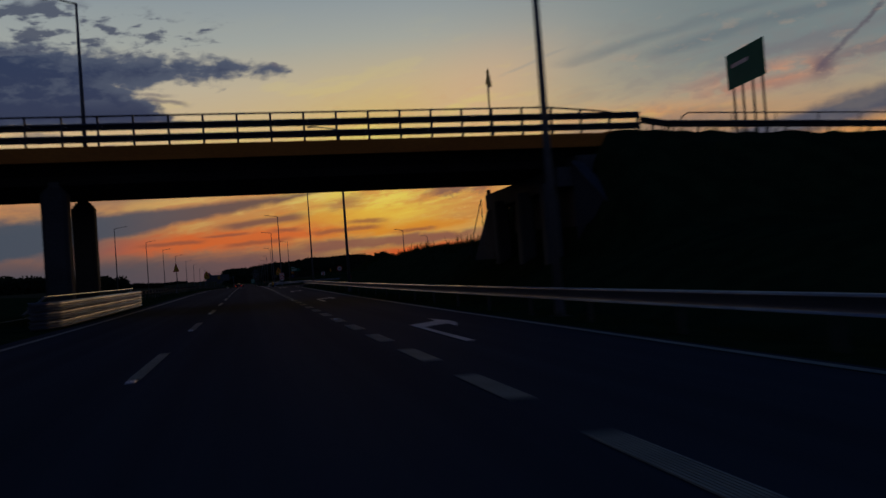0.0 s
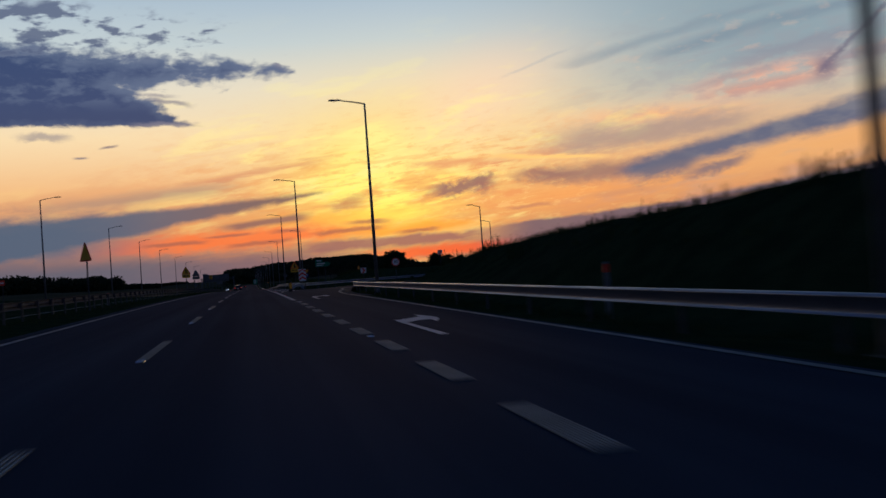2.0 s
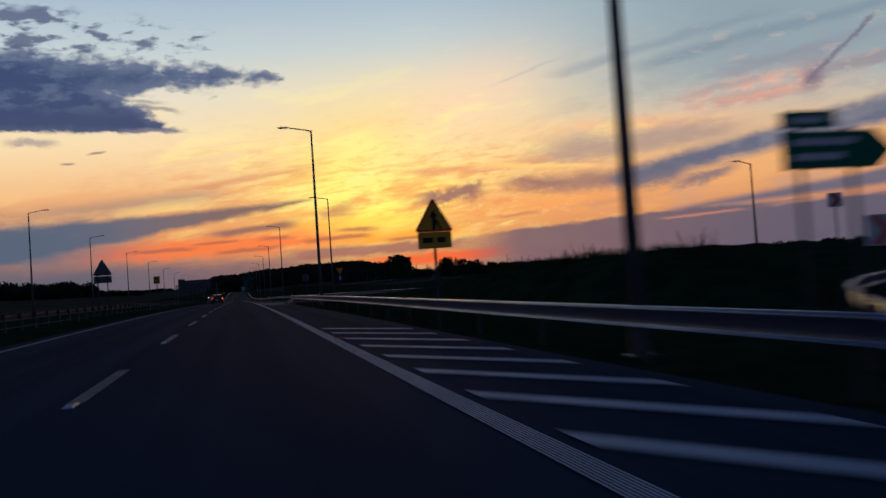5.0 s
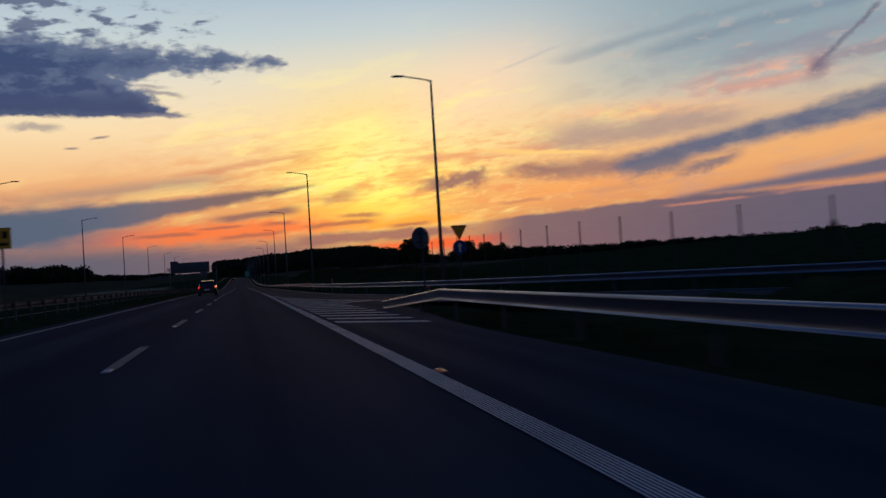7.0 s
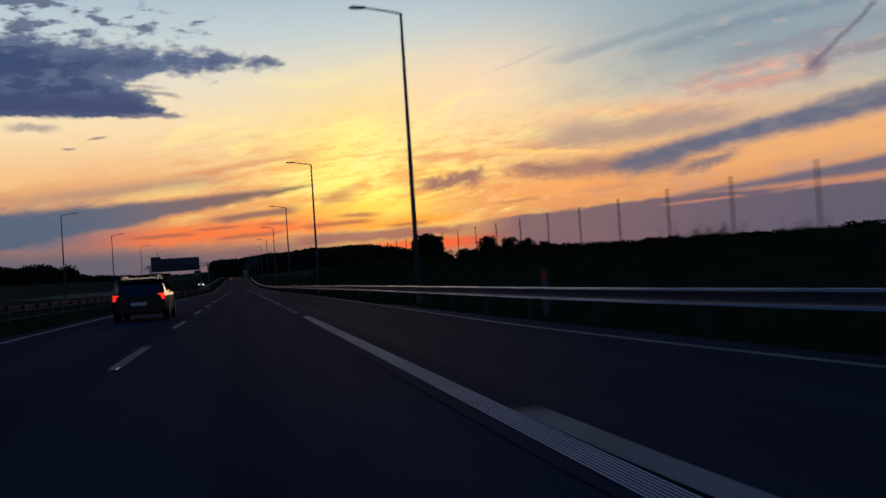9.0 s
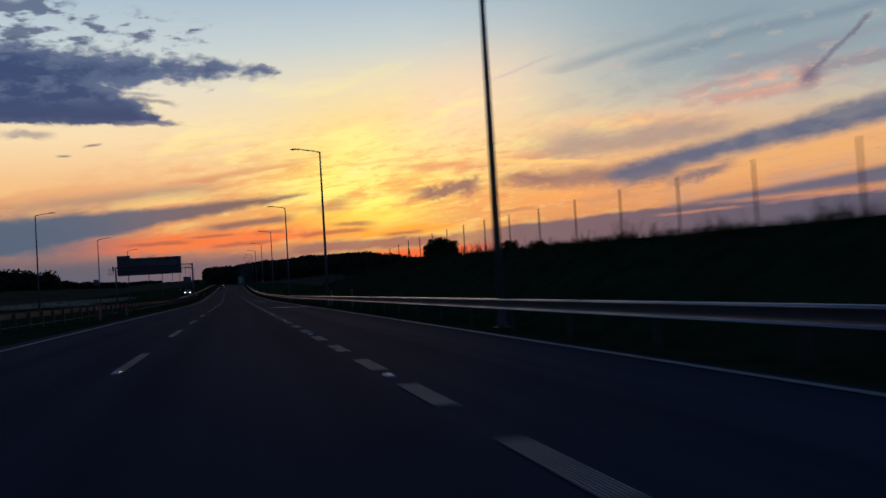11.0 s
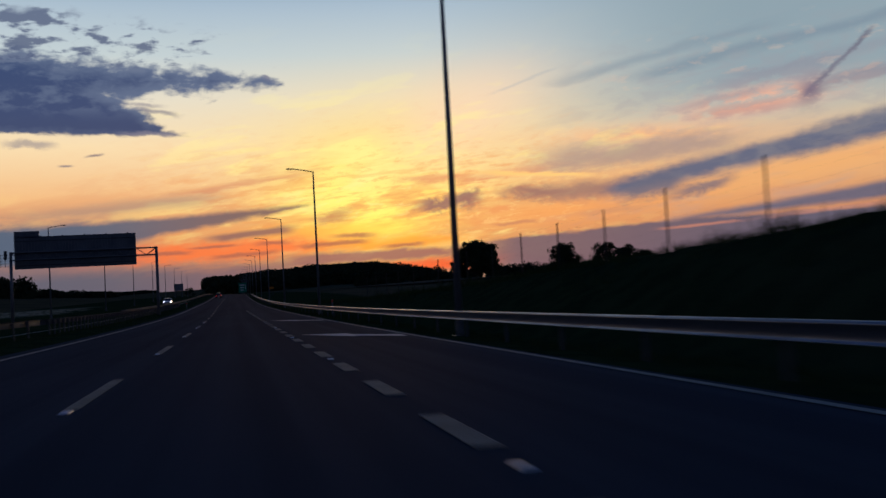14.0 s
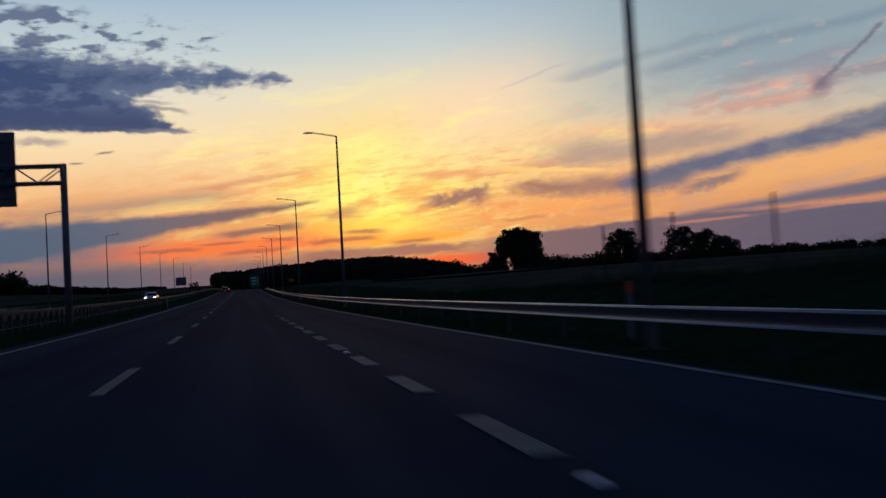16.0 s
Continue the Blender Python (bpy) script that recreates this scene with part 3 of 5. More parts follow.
def ground_z(x, y):
    """Height of the open ground."""
    x, y = np.asarray(x, float), np.asarray(y, float)
    u = x - bend(y)
    away = smooth(np.abs(u + 6), 28, 60)
    base = road_z(y) * (1 - away) + road_z(y, FIELD_Z) * away
    z = base - FALL * np.clip(u, -6.5, 8) - 0.05
    z = z - 0.10 * smooth(u, 5.6, 7.4)
    # bank along the near side, with a dip in front of it
    bank = np.interp(y, BANK_Y, BANK_H)
    foot = np.where((y > 120) & (y < 165), 60.0, 8.3)
    z = z - 0.25 * smooth(u, 7.4, 8.6) * (1 - smooth(u, 9, 11))
    z = z + bank * smooth(u, foot, foot + 6.2) * (1 - 0.35 * smooth(u, 18, 40))
    # fields rise away from the road
    z = z + 0.034 * np.clip(u - 30, 0, 105) * smooth(u, 30, 70)
    z = z + 0.055 * np.clip(-u - 34, 0, 130) * smooth(-u, 34, 90) + 0.25 * smooth(-u, 24, 30)
    # median and the far carriageway
    z = z + 0.10 * smooth(-u, 5.9, 7.4) - 0.02 * smooth(-u, 10, 12)
    # the overpass's approach bank with its end slope
    ridge = 1 - smooth(np.abs(y - 42.9) - 4.3, 0, 8.6)
    end = smooth(x, 12.7, 14.6) * ridge
    z = np.where(x > 0, z * (1 - end) + end * np.maximum(z, 6.95 - 0.038 * np.clip(x - 15, 0, 30)), z)
    far_end = smooth(-x, 26, 32) * ridge
    z = np.where(x < 0, z * (1 - far_end) + far_end * np.maximum(z, 6.3), z)
    # a hollow where a side road runs below the field
    z = z - 1.35 * np.exp(-((x - 37) / 16) ** 2 - ((y - 598) / 30) ** 2)
    z = z + hill(x, y)
    # the ramps lie level with the road where they leave and join it
    on_exit = (u > 2) & (u > exit_inner(y) - 2.0) & (u < exit_outer(y) + 2.2) & (y > 104) & (y < 179)
    on_entry = (u > 2) & (u > entry_left(y) - 2.0) & (u < entry_right(y) + 2.2) & (y > 196) & (y < 285)
    flat = base - FALL * np.clip(u, 0, 8) - 0.09
    z = np.where(on_exit | on_entry, np.minimum(z, flat), z)
    return z


def hill(x, y):
    """The wooded hill on the horizon ahead."""
    x = np.asarray(x, float)
    rise = sum(np.interp(x + d, (-420, -200, -70, 0, 80, 215, 285, 330, 430, 620), (0, 5, 17, 23.5, 28, 33, 29, 17, 13, 0)) for d in (-12, 0, 12)) / 3
    return rise * smooth(y, 1500, 2250)


def make_ground():
    ys = np.concatenate([np.arange(-260, -40, 20), np.arange(-40, 620, 2.0), np.arange(620, 1000, 10), np.arange(1000, 4601, 120)])
    xs = np.concatenate([np.arange(-3000, -400, 200), np.arange(-400, -60, 20), np.arange(-60, -12, 3), np.arange(-12, 2, 1.0), np.arange(2, 26, 0.6),
                         np.arange(26, 60, 2), np.arange(60, 400, 15), np.arange(400, 3201, 200)])
    gx, gy = np.meshgrid(xs, ys)
    gz = ground_z(gx, gy)
    rng = np.random.default_rng(3)
    rough = np.where((np.abs(gx + 5) > 14.5) & (gx < 60) & (gx > -60), rng.normal(0, 0.05, gx.shape), 0)
    gz = gz + rough
    far = np.hypot(gx - 40, gy - 500)
    gz = np.where(far > 1500, np.minimum(gz, 30 + hill(gx, gy)), gz)
    ny, nx = gx.shape
    verts = np.stack([gx, gy, gz], -1).reshape(-1, 3)
    i = np.arange((ny - 1) * (nx - 1))
    q = (i // (nx - 1)) * nx + i % (nx - 1)
    faces = np.stack([q, q + 1, q + nx + 1, q + nx], -1)
    me = bpy.data.meshes.new("ground")
    me.from_pydata(verts.tolist(), [], faces.tolist())
    me.materials.append(GROUND)
    me.shade_smooth()
    tagged(new("ground", me), "dark rough grass verges and fields beyond", "ground", kind="structure")


make_ground()


def grain_field():
    """The ripe field at the foot of the wood, a sheet of stalks a little above the soil."""
    form, cols = Form(), 19
    ys = np.arange(820, 1281, 20)
    pts, faces = [], []
    for y in ys:
        for x in np.linspace(62 + (1280 - y) * 0.05, 330, cols):
            pts.append((float(x), float(y), float(ground_z(x, y)) + 0.7))
    for j in range(len(ys) - 1):
        faces += [(j * cols + k, j * cols + k + 1, (j + 1) * cols + k + 1, (j + 1) * cols + k) for k in range(cols - 1)]
    tagged(new("field", form.add(pts, faces).mesh("field", GRAIN, True)), "pale ripe grain field below the dark wood", "field", kind="stuff")


def strip(ys, left, right, z_of, lift):
    """A paved strip between two edges, with its thickness at the sides."""
    form, n = Form(), len(ys)
    pts, faces = [], []
    for y in ys:
        a, b = float(left(y)), float(right(y))
        for k in range(7):
            x = a + (b - a) * k / 6
            pts.append((x, float(y), float(z_of(x, y)) + lift))
    for j in range(n - 1):
        faces += [(j * 7 + k, j * 7 + k + 1, j * 7 + k + 8, j * 7 + k + 7) for k in range(6)]
    return form.add(pts, faces)


def asphalt_right(y):
    """Outer edge of the near carriageway's paving."""
    return bend(y) + np.interp(y, (-60, 104, 112, 136, 150, 158, 222, 232, 262, 300, 3000), (5.38, 5.38, 5.6, 6.4, 4.4, 4.3, 4.3, 5.2, 6.6, 5.38, 5.38))


grain_field()

Y_ROAD = np.concatenate([np.arange(-260, -40, 20), np.arange(-40, 640, 4.0), np.arange(640, 1400, 20), np.arange(1400, 2200, 100)])
road = new("road", strip(Y_ROAD, lambda y: bend(y) - 6.0, asphalt_right, lane_z, 0.0).mesh("road", ASPHALT, True))
tagged(road, "dark asphalt carriageway with white lane markings", "road", kind="structure")


def far_lane_z(x, y):
    return road_z(y) + 0.12 + 0.012 * (np.asarray(x, float) - bend(y) + 10)


far_road = new("opposite_road", strip(Y_ROAD, lambda y: bend(y) - 20.2, lambda y: bend(y) - 10.2, far_lane_z, 0.02).mesh("opposite_road", ASPHALT, True))
tagged(far_road, "dark asphalt carriageway beyond the median", "road", kind="structure")
Y_EXIT = np.concatenate([np.arange(104, 170, 2.0), np.arange(170, 179, 0.5)])
exit_road = new("exit_ramp", strip(Y_EXIT, lambda y: np.minimum(exit_inner(y) - 0.5 * (y > 131), 60), lambda y: exit_outer(y) + 0.6, lambda x, y: road_z(y) - FALL * np.minimum(x, 8), 0.006).mesh("exit_ramp", OLD_ASPHALT, True))
tagged(exit_road, "asphalt exit ramp curving away from the road", "road", kind="structure")
Y_ENTRY = np.arange(196, 300, 2.0)
entry_road = new("entry_ramp", strip(Y_ENTRY, lambda y: entry_left(y) - 0.5, lambda y: entry_right(y) + 0.6, lambda x, y: road_z(y) - FALL * np.minimum(x, 8), 0.006).mesh("entry_ramp", OLD_ASPHALT, True))
tagged(entry_road, "asphalt entry ramp joining the road", "road", kind="structure")

# ---- road markings ----
def line(name, ys, centre, width, parent, z_of=lane_z, ribs=1, gap=0.35, paint=None):
    """A painted line along the road; ribs: the number of raised bars side by side in it."""
    form = Form()
    for r in range(ribs):
        w = width / ribs
        for_c = lambda y, r=r: float(centre(y)) + (r - (ribs - 1) / 2) * w
        ww = w if ribs == 1 else w * (1 - gap)
        pts, faces = [], []
        for y in ys:
            c = for_c(y)
            pts += [(c - ww / 2, float(y), float(z_of(c, y)) + 0.012), (c + ww / 2, float(y), float(z_of(c, y)) + 0.012)]
        for j in range(len(ys) - 1):
            faces.append((2 * j, 2 * j + 1, 2 * j + 3, 2 * j + 2))
        form.add(pts, faces)
    return part(name, form, paint or PAINT, parent)


def spread(a, b, step):
    return np.linspace(a, b, max(2, int((b - a) / step) + 1))


line("edge_line", spread(-100, 1200, 4), lambda y: bend(y) - 5.4, 0.20, road)
line("edge_line", spread(-100, 118, 2), lambda y: np.minimum(5.15 + np.clip(y - 108, 0, 40) ** 2 / 270, 9), 0.13, road)
line("edge_line", spread(270, 1200, 4), lambda y: bend(y) + 5.15 + np.clip(285 - y, 0, 90) ** 2 / 340, 0.13, road)
line("edge_line", spread(-100, 1200, 6), lambda y: bend(y) - 10.7, 0.20, far_road, lambda x, y: far_lane_z(x, y) + 0.02)
line("edge_line", spread(-100, 1200, 6), lambda y: bend(y) - 18.2, 0.20, far_road, lambda x, y: far_lane_z(x, y) + 0.02)
ramp_z = lambda x, y: road_z(y) - FALL * np.minimum(x, 8) + 0.006
line("edge_line", spread(118, 172, 1), lambda y: exit_outer(y) - 0.15, 0.20, exit_road, ramp_z)
line("edge_line", spread(131.5, 176, 1), lambda y: exit_inner(y) + 0.1, 0.22, exit_road, ramp_z)
line("edge_line", spread(204, 270, 2), lambda y: entry_right(y) - 0.05, 0.20, entry_road, ramp_z)
line("edge_line", spread(204, 270, 2), entry_left, 0.24, entry_road, ramp_z)
line("ribbed_line", spread(103, 270, 3), lambda y: 1.87, 0.24, road, ribs=8, paint=FRESH_PAINT)
line("ribbed_line", spread(270, 291, 3), lambda y: 1.87, 0.24, road, ribs=8, paint=FRESH_PAINT)


def dash_mesh(name, width, length, ribs):
    form = Form()
    w = width / ribs
    for r in range(ribs):
        form.box((r - (ribs - 1) / 2) * w, length / 2, 0.006, w * (0.62 if ribs > 1 else 1), length, 0.012)
    return form.mesh(name, PAINT)


LANE_DASH, WIDE_DASH, MERGE_DASH = dash_mesh("lane_dash", 0.17, 4.2, 4), dash_mesh("wide_dash", 0.25, 1.95, 8), dash_mesh("wide_dash", 0.225, 1.9, 8)


def lay(name, me, parent, x, y):
    """A marking on the slope of the road."""
    ob = new(name, me)
    ob.parent = parent
    x = x + float(bend(y))
    rise = math.degrees(math.atan(float(road_z(y + 2) - road_z(y - 2)) / 4))
    heading = math.degrees(math.atan(float(bend(y + 2) - bend(y - 2)) / 4))
    ob.matrix_basis = pose(x, y, float(lane_z(x, y)) + 0.004, rise, math.degrees(math.atan(FALL)), -heading)


for k in range(-4, 62):
    lay("lane_dash", LANE_DASH, road, -1.75, 84.95 + (11.75 if k < 7 else 12) * (k - 7))
for k in range(-14, 24):
    lay("wide_dash", WIDE_DASH, road, 1.93, 10.0 + 3.85 * k)
for k in range(57):
    lay("wide_dash", MERGE_DASH, road, 1.80, 295.12 + 3.913 * k)
for k in range(-4, 50):
    y0 = 6.6 + 12 * k
    ob = new("lane_dash", LANE_DASH)
    ob.parent = far_road
    ob.matrix_basis = pose(float(bend(y0)) - 14.4, y0, float(far_lane_z(-14.4 + float(bend(y0)), y0)) + 0.03, math.degrees(math.atan(float(road_z(y0 + 2) - road_z(y0 - 2)) / 4)))


def flat_mark(name, outline, parent):
    """A painted shape on the road, given by its corners."""
    pts = [(x, y, float(lane_z(x, y)) + 0.014) for x, y in outline]
    part(name, Form().add(pts, [tuple(range(len(pts)))]), FRESH_PAINT, parent)


# hatching after the exit and before the entry
for k in range(12):
    y0 = 171.5 - 2.7 * k
    right = 4.0 if y0 > 150 else min(float(exit_inner(y0)) - 0.25, 4.0)
    if right > 2.4:
        drop = (right - 2.05) * 1.55
        flat_mark("hatch_bar", [(2.12, y0 - 0.6), (right, y0 - drop - 0.6), (right, y0 - drop), (2.12, y0)], road)
for k in range(17):
    y0 = float(np.interp(k, (0, 7, 16), (226.4, 240.95, 259.1)))
    tip = float(entry_left(y0 - 1.0)) - 0.22
    mid = min(4.0, 2.0 + (tip - 2.0) * 0.62)
    drop = (mid - 2.12) * 1.08
    flat_mark("hatch_bar", [(2.12, y0 - 0.66), (mid, y0 - drop - 0.66), (mid, y0 - drop), (2.12, y0)], road)
    if k > 8:
        rise = (tip - mid) * 1.15
        flat_mark("hatch_bar", [(mid + 0.01, y0 - drop - 0.66), (tip + 0.1, y0 - drop + rise - 0.55), (tip - 0.1, y0 - drop + rise), (mid + 0.01, y0 - drop)], road)


def turn_arrow(y0):
    """An arrow that leads to the ramp: a long shaft and a head to the side."""
    flat_mark("turn_arrow", [(a, y0 + b) for a, b in ((3.0, 0), (3.16, 0), (3.15, 4.15), (3.46, 4.66), (3.80, 4.95), (3.75, 3.95), (3.95, 4.7), (4.06, 5.4), (4.05, 6.1),
                                                     (3.85, 7.45), (3.80, 6.3), (3.4, 5.75), (3.03, 5.3))], road)


def merge_arrow(tip):
    """A slanting arrow that leads back to the through lane."""
    b = lambda y: float(bend(y))
    flat_mark("merge_arrow", [(x + b(tip + d), tip + d) for x, d in ((2.18, 0), (3.62, -3.7), (3.63, -2.95), (4.88, -5.0), (4.98, -3.6), (3.72, -1.85), (3.64, -0.7))], road)


for y0 in (-12.4, 16.5, 44.4, 74.0, 103.3):
    turn_arrow(y0)
for y0 in (391.3, 441.1, 466.0):
    merge_arrow(y0)

# studs beside the lines
STUD = Form()
STUD.add([(-0.06, -0.05, 0), (0.06, -0.05, 0), (0.06, 0.05, 0), (-0.06, 0.05, 0), (-0.045, -0.02, 0.025), (0.045, -0.02, 0.025), (0.045, 0.02, 0.025), (-0.045, 0.02, 0.025)],
         [(0, 1, 5, 4), (1, 2, 6, 5), (2, 3, 7, 6), (3, 0, 4, 7), (4, 5, 6, 7)])
STUD_WHITE, STUD_RED = STUD.mesh("road_stud", REFLECTOR), STUD.mesh("road_stud", RED_REFLECTOR)


def stud(me, x, y, label):
    ob = new("road_stud", me)
    ob.matrix_basis = pose(x + float(bend(y)), y, float(lane_z(x + float(bend(y)), y)) + 0.008)
    tagged(ob, label, "road stud", "studs along the lane lines")


for k in range(-1, 40):
    stud(STUD_WHITE, -1.75, 84.6 + (11.75 if k < 7 else 12) * (k - 7), "small white reflective stud on the asphalt")
for k in range(-1, 23):
    y0 = 2.7 + 24 * k
    if y0 > 291:
        continue
    if y0 < 103:
        stud(STUD_WHITE, 1.9, y0, "small white reflective stud on the asphalt")
    else:
        stud(STUD_RED, 2.04, y0 - 4.9, "small red reflective stud beside the ribbed line")
for k in range(19):
    stud(STUD_WHITE, 1.78, 298.15 + 11.74 * k, "small white reflective stud between the wide dashes")

# ---- the overpass ----
def overpass():
    b = thing("overpass", (0, 37.9, 0), "concrete road bridge with orange fascia and dark railing", "bridge")
    fall = lambda x: -0.0155 * x  # the deck falls towards the near bank
    # girder box: lower soffit rounded at its edges, cantilevered deck above; it runs along x, so its profile's across direction points along +y
    deck = Form().sweep([(0.0, 6.42), (0.0, 6.50), (0.5, 6.44), (1.15, 6.12), (1.45, 5.82), (7.9, 5.82), (8.3, 5.92), (9.2, 6.34), (10.2, 6.46), (11.7, 6.50), (11.7, 6.94), (0.0, 6.94)],
                        [(15.6, 0, fall(15.6)), (-34, 0, fall(-34))])
    part("deck", deck, SHADED_CONCRETE, b, "concrete girder deck, coloured dark for shade")
    for y0 in (-0.12, 11.70):
        part("fascia", Form().sweep([(0.0, 6.48), (0.12, 6.48), (0.12, 7.04), (0.0, 7.04)], [(15.4, y0, fall(15.4)), (-34, y0, fall(-34))]), ORANGE, b, "orange painted fascia beam")
    for y0 in (0.30, 9.30):
        rail = part("railing", Form().tube([(-34, y0, 8.22 + fall(-34)), (12.2, y0, 8.22 + fall(12.2)), (14.2, y0, 8.05 + fall(14)), (16.3, y0, 7.80 + fall(16))], 0.035, 8), DARK_PAINT, b, "dark steel bridge railing")
        for z0 in (7.38, 7.83):
            part("beam", Form().sweep([(-0.03, -0.14), (0.035, -0.09), (0.035, -0.05), (-0.03, 0.0), (0.035, 0.05), (0.035, 0.09), (-0.03, 0.14), (-0.045, 0.14), (-0.045, -0.14)],
                                      [(-34, y0, z0 + fall(-34)), (16.3, y0, z0 + fall(16.3))]), DARK_PAINT, rail, "dark double wave beam")
        post = Form().box(0, 0, 0.62, 0.075, 0.10, 1.28, 0, 0.01).box(0, 0, 0.01, 0.2, 0.2, 0.02).mesh("post", DARK_PAINT)
        bolt = Form().tube([(0, -0.075, 0), (0, -0.05, 0)], 0.018, 8).mesh("bolt", CHROME)
        for k in range(40):
            x = -33.26 + 1.268 * k
            piece("post", post, rail, x, y0, 6.95 + fall(x) - (0.0 if x < 12.5 else (x - 12.5) * 0.095))
            if -12 < x < 16 and y0 < 1:
                for z0 in (7.38, 7.83):
                    piece("bolt", bolt, rail, x + (0.16 if z0 > 7.5 else -0.16), y0, z0 + fall(x))
    # two stout columns in the median, shouldered under their bearings
    for y0 in (0.72, 6.78):
        col = Form().box(-7.08, y0, 2.4, 0.92, 0.98, 6.2, 0, 0.14).box(-7.08, y0, 5.55, 0.80, 0.86, 0.14, 0, 0.12).box(-7.08, y0, 5.68, 0.62, 0.68, 0.12, 0, 0.1)
        shaft = part("pier", col, SHADED_CONCRETE, b, "plain concrete pier column")
        part("bearing", Form().box(-7.08, y0, 5.84, 0.42, 0.46, 0.22, 0, 0.04), DULL_STEEL, shaft)
    # abutment: wall, columns, cap and the wing that falls away behind the deck
    part("abutment", Form().box(14.3, 4.8, 3.2, 2.2, 9.7, 5.5, 0, 0.1), CONCRETE, b, "concrete abutment wall")
    col = Form().box(0, 0, 2.2, 0.7, 0.7, 5.2, 0, 0.08).mesh("column", CONCRETE)
    for y0 in (0.9, 4.5, 8.5):
        piece("column", col, b, 12.25, y0, 0.1)
    part("cap_beam", Form().box(12.8, 5.8, 5.1, 0.9, 11.6, 0.8, 0, 0.06).box(12.5, 11.45, 5.62, 0.16, 0.22, 0.3), CONCRETE, b)
    wing = Form().add([(x, y0, z0) for x in (12.2, 12.6) for y0, z0 in ((8.2, 0.2), (8.2, 4.68), (10.9, 4.62), (14.6, 1.9), (15.7, 1.3), (15.7, 0.2))],
                      [(0, 1, 2, 3, 4, 5), (11, 10, 9, 8, 7, 6), (0, 6, 7, 1), (1, 7, 8, 2), (2, 8, 9, 3), (3, 9, 10, 4), (4, 10, 11, 5), (5, 11, 6, 0)])
    part("wing_wall", wing, SHADED_CONCRETE, b, "falling concrete wing wall")
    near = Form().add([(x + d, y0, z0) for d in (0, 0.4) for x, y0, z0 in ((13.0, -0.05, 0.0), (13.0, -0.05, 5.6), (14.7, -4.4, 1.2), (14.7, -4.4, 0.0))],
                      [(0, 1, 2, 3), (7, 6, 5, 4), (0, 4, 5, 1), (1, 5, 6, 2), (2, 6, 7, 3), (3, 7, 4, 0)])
    near = part("wing_wall", near, SHADED_CONCRETE, b, "falling concrete wing wall")
    part("coping", Form().sweep([(-0.30, 0.0), (0.30, 0.0), (0.30, 0.10), (-0.30, 0.10)], [(13.2, -0.08, 5.61), (14.9, -4.4, 1.21)]), CONCRETE, near, "pale concrete coping")
    # stair rail down the far wing
    part("wing_rail", Form().tube([(12.1, 11.6, 5.3), (12.1, 14.6, 2.9), (12.1, 15.9, 2.2)], 0.022, 8).tube([(12.1, 11.6, 3.9), (12.1, 11.6, 5.3)], 0.022, 8)
         .tube([(12.1, 14.6, 1.7), (12.1, 14.6, 2.9)], 0.022, 8).tube([(12.1, 15.9, 1.0), (12.1, 15.9, 2.2)], 0.022, 8), DULL_STEEL, b, "thin steel stair rail")


overpass()

# ---- guardrails ----
W_BEAM = [(-0.045, -0.155), (0.035, -0.11), (0.04, -0.06), (-0.03, -0.015), (-0.03, 0.015), (0.04, 0.06), (0.035, 0.11), (-0.045, 0.155), (-0.052, 0.150), (0.026, 0.105), (0.03, 0.065),
          (-0.04, 0.02), (-0.04, -0.02), (0.03, -0.065), (0.026, -0.105), (-0.052, -0.150)]
LIP_BEAM = [(-0.05, 0.155), (-0.006, 0.154), (0.022, 0.146), (0.036, 0.132), (0.040, 0.116), (0.036, 0.104), (0.028, 0.085), (0.016, 0.04), (0.006, -0.01), (0.0, -0.060), (0.004, -0.072), (0.022, -0.092), (0.027, -0.098), (0.027, -0.106),
            (0.010, -0.111), (0.004, -0.107), (0.014, -0.098), (-0.006, -0.076), (-0.010, -0.060), (-0.004, -0.01), (0.006, 0.04), (0.018, 0.085), (0.028, 0.110), (0.014, 0.136), (-0.008, 0.144), (-0.05, 0.145)]
POST = Form().box(0, 0, 0.30, 0.055, 0.11, 1.0, 0, 0.008).mesh("post", DULL_STEEL)
SPACER = Form().box(0, 0, 0, 0.10, 0.13, 0.2, 0, 0.02).mesh("spacer", DULL_STEEL)


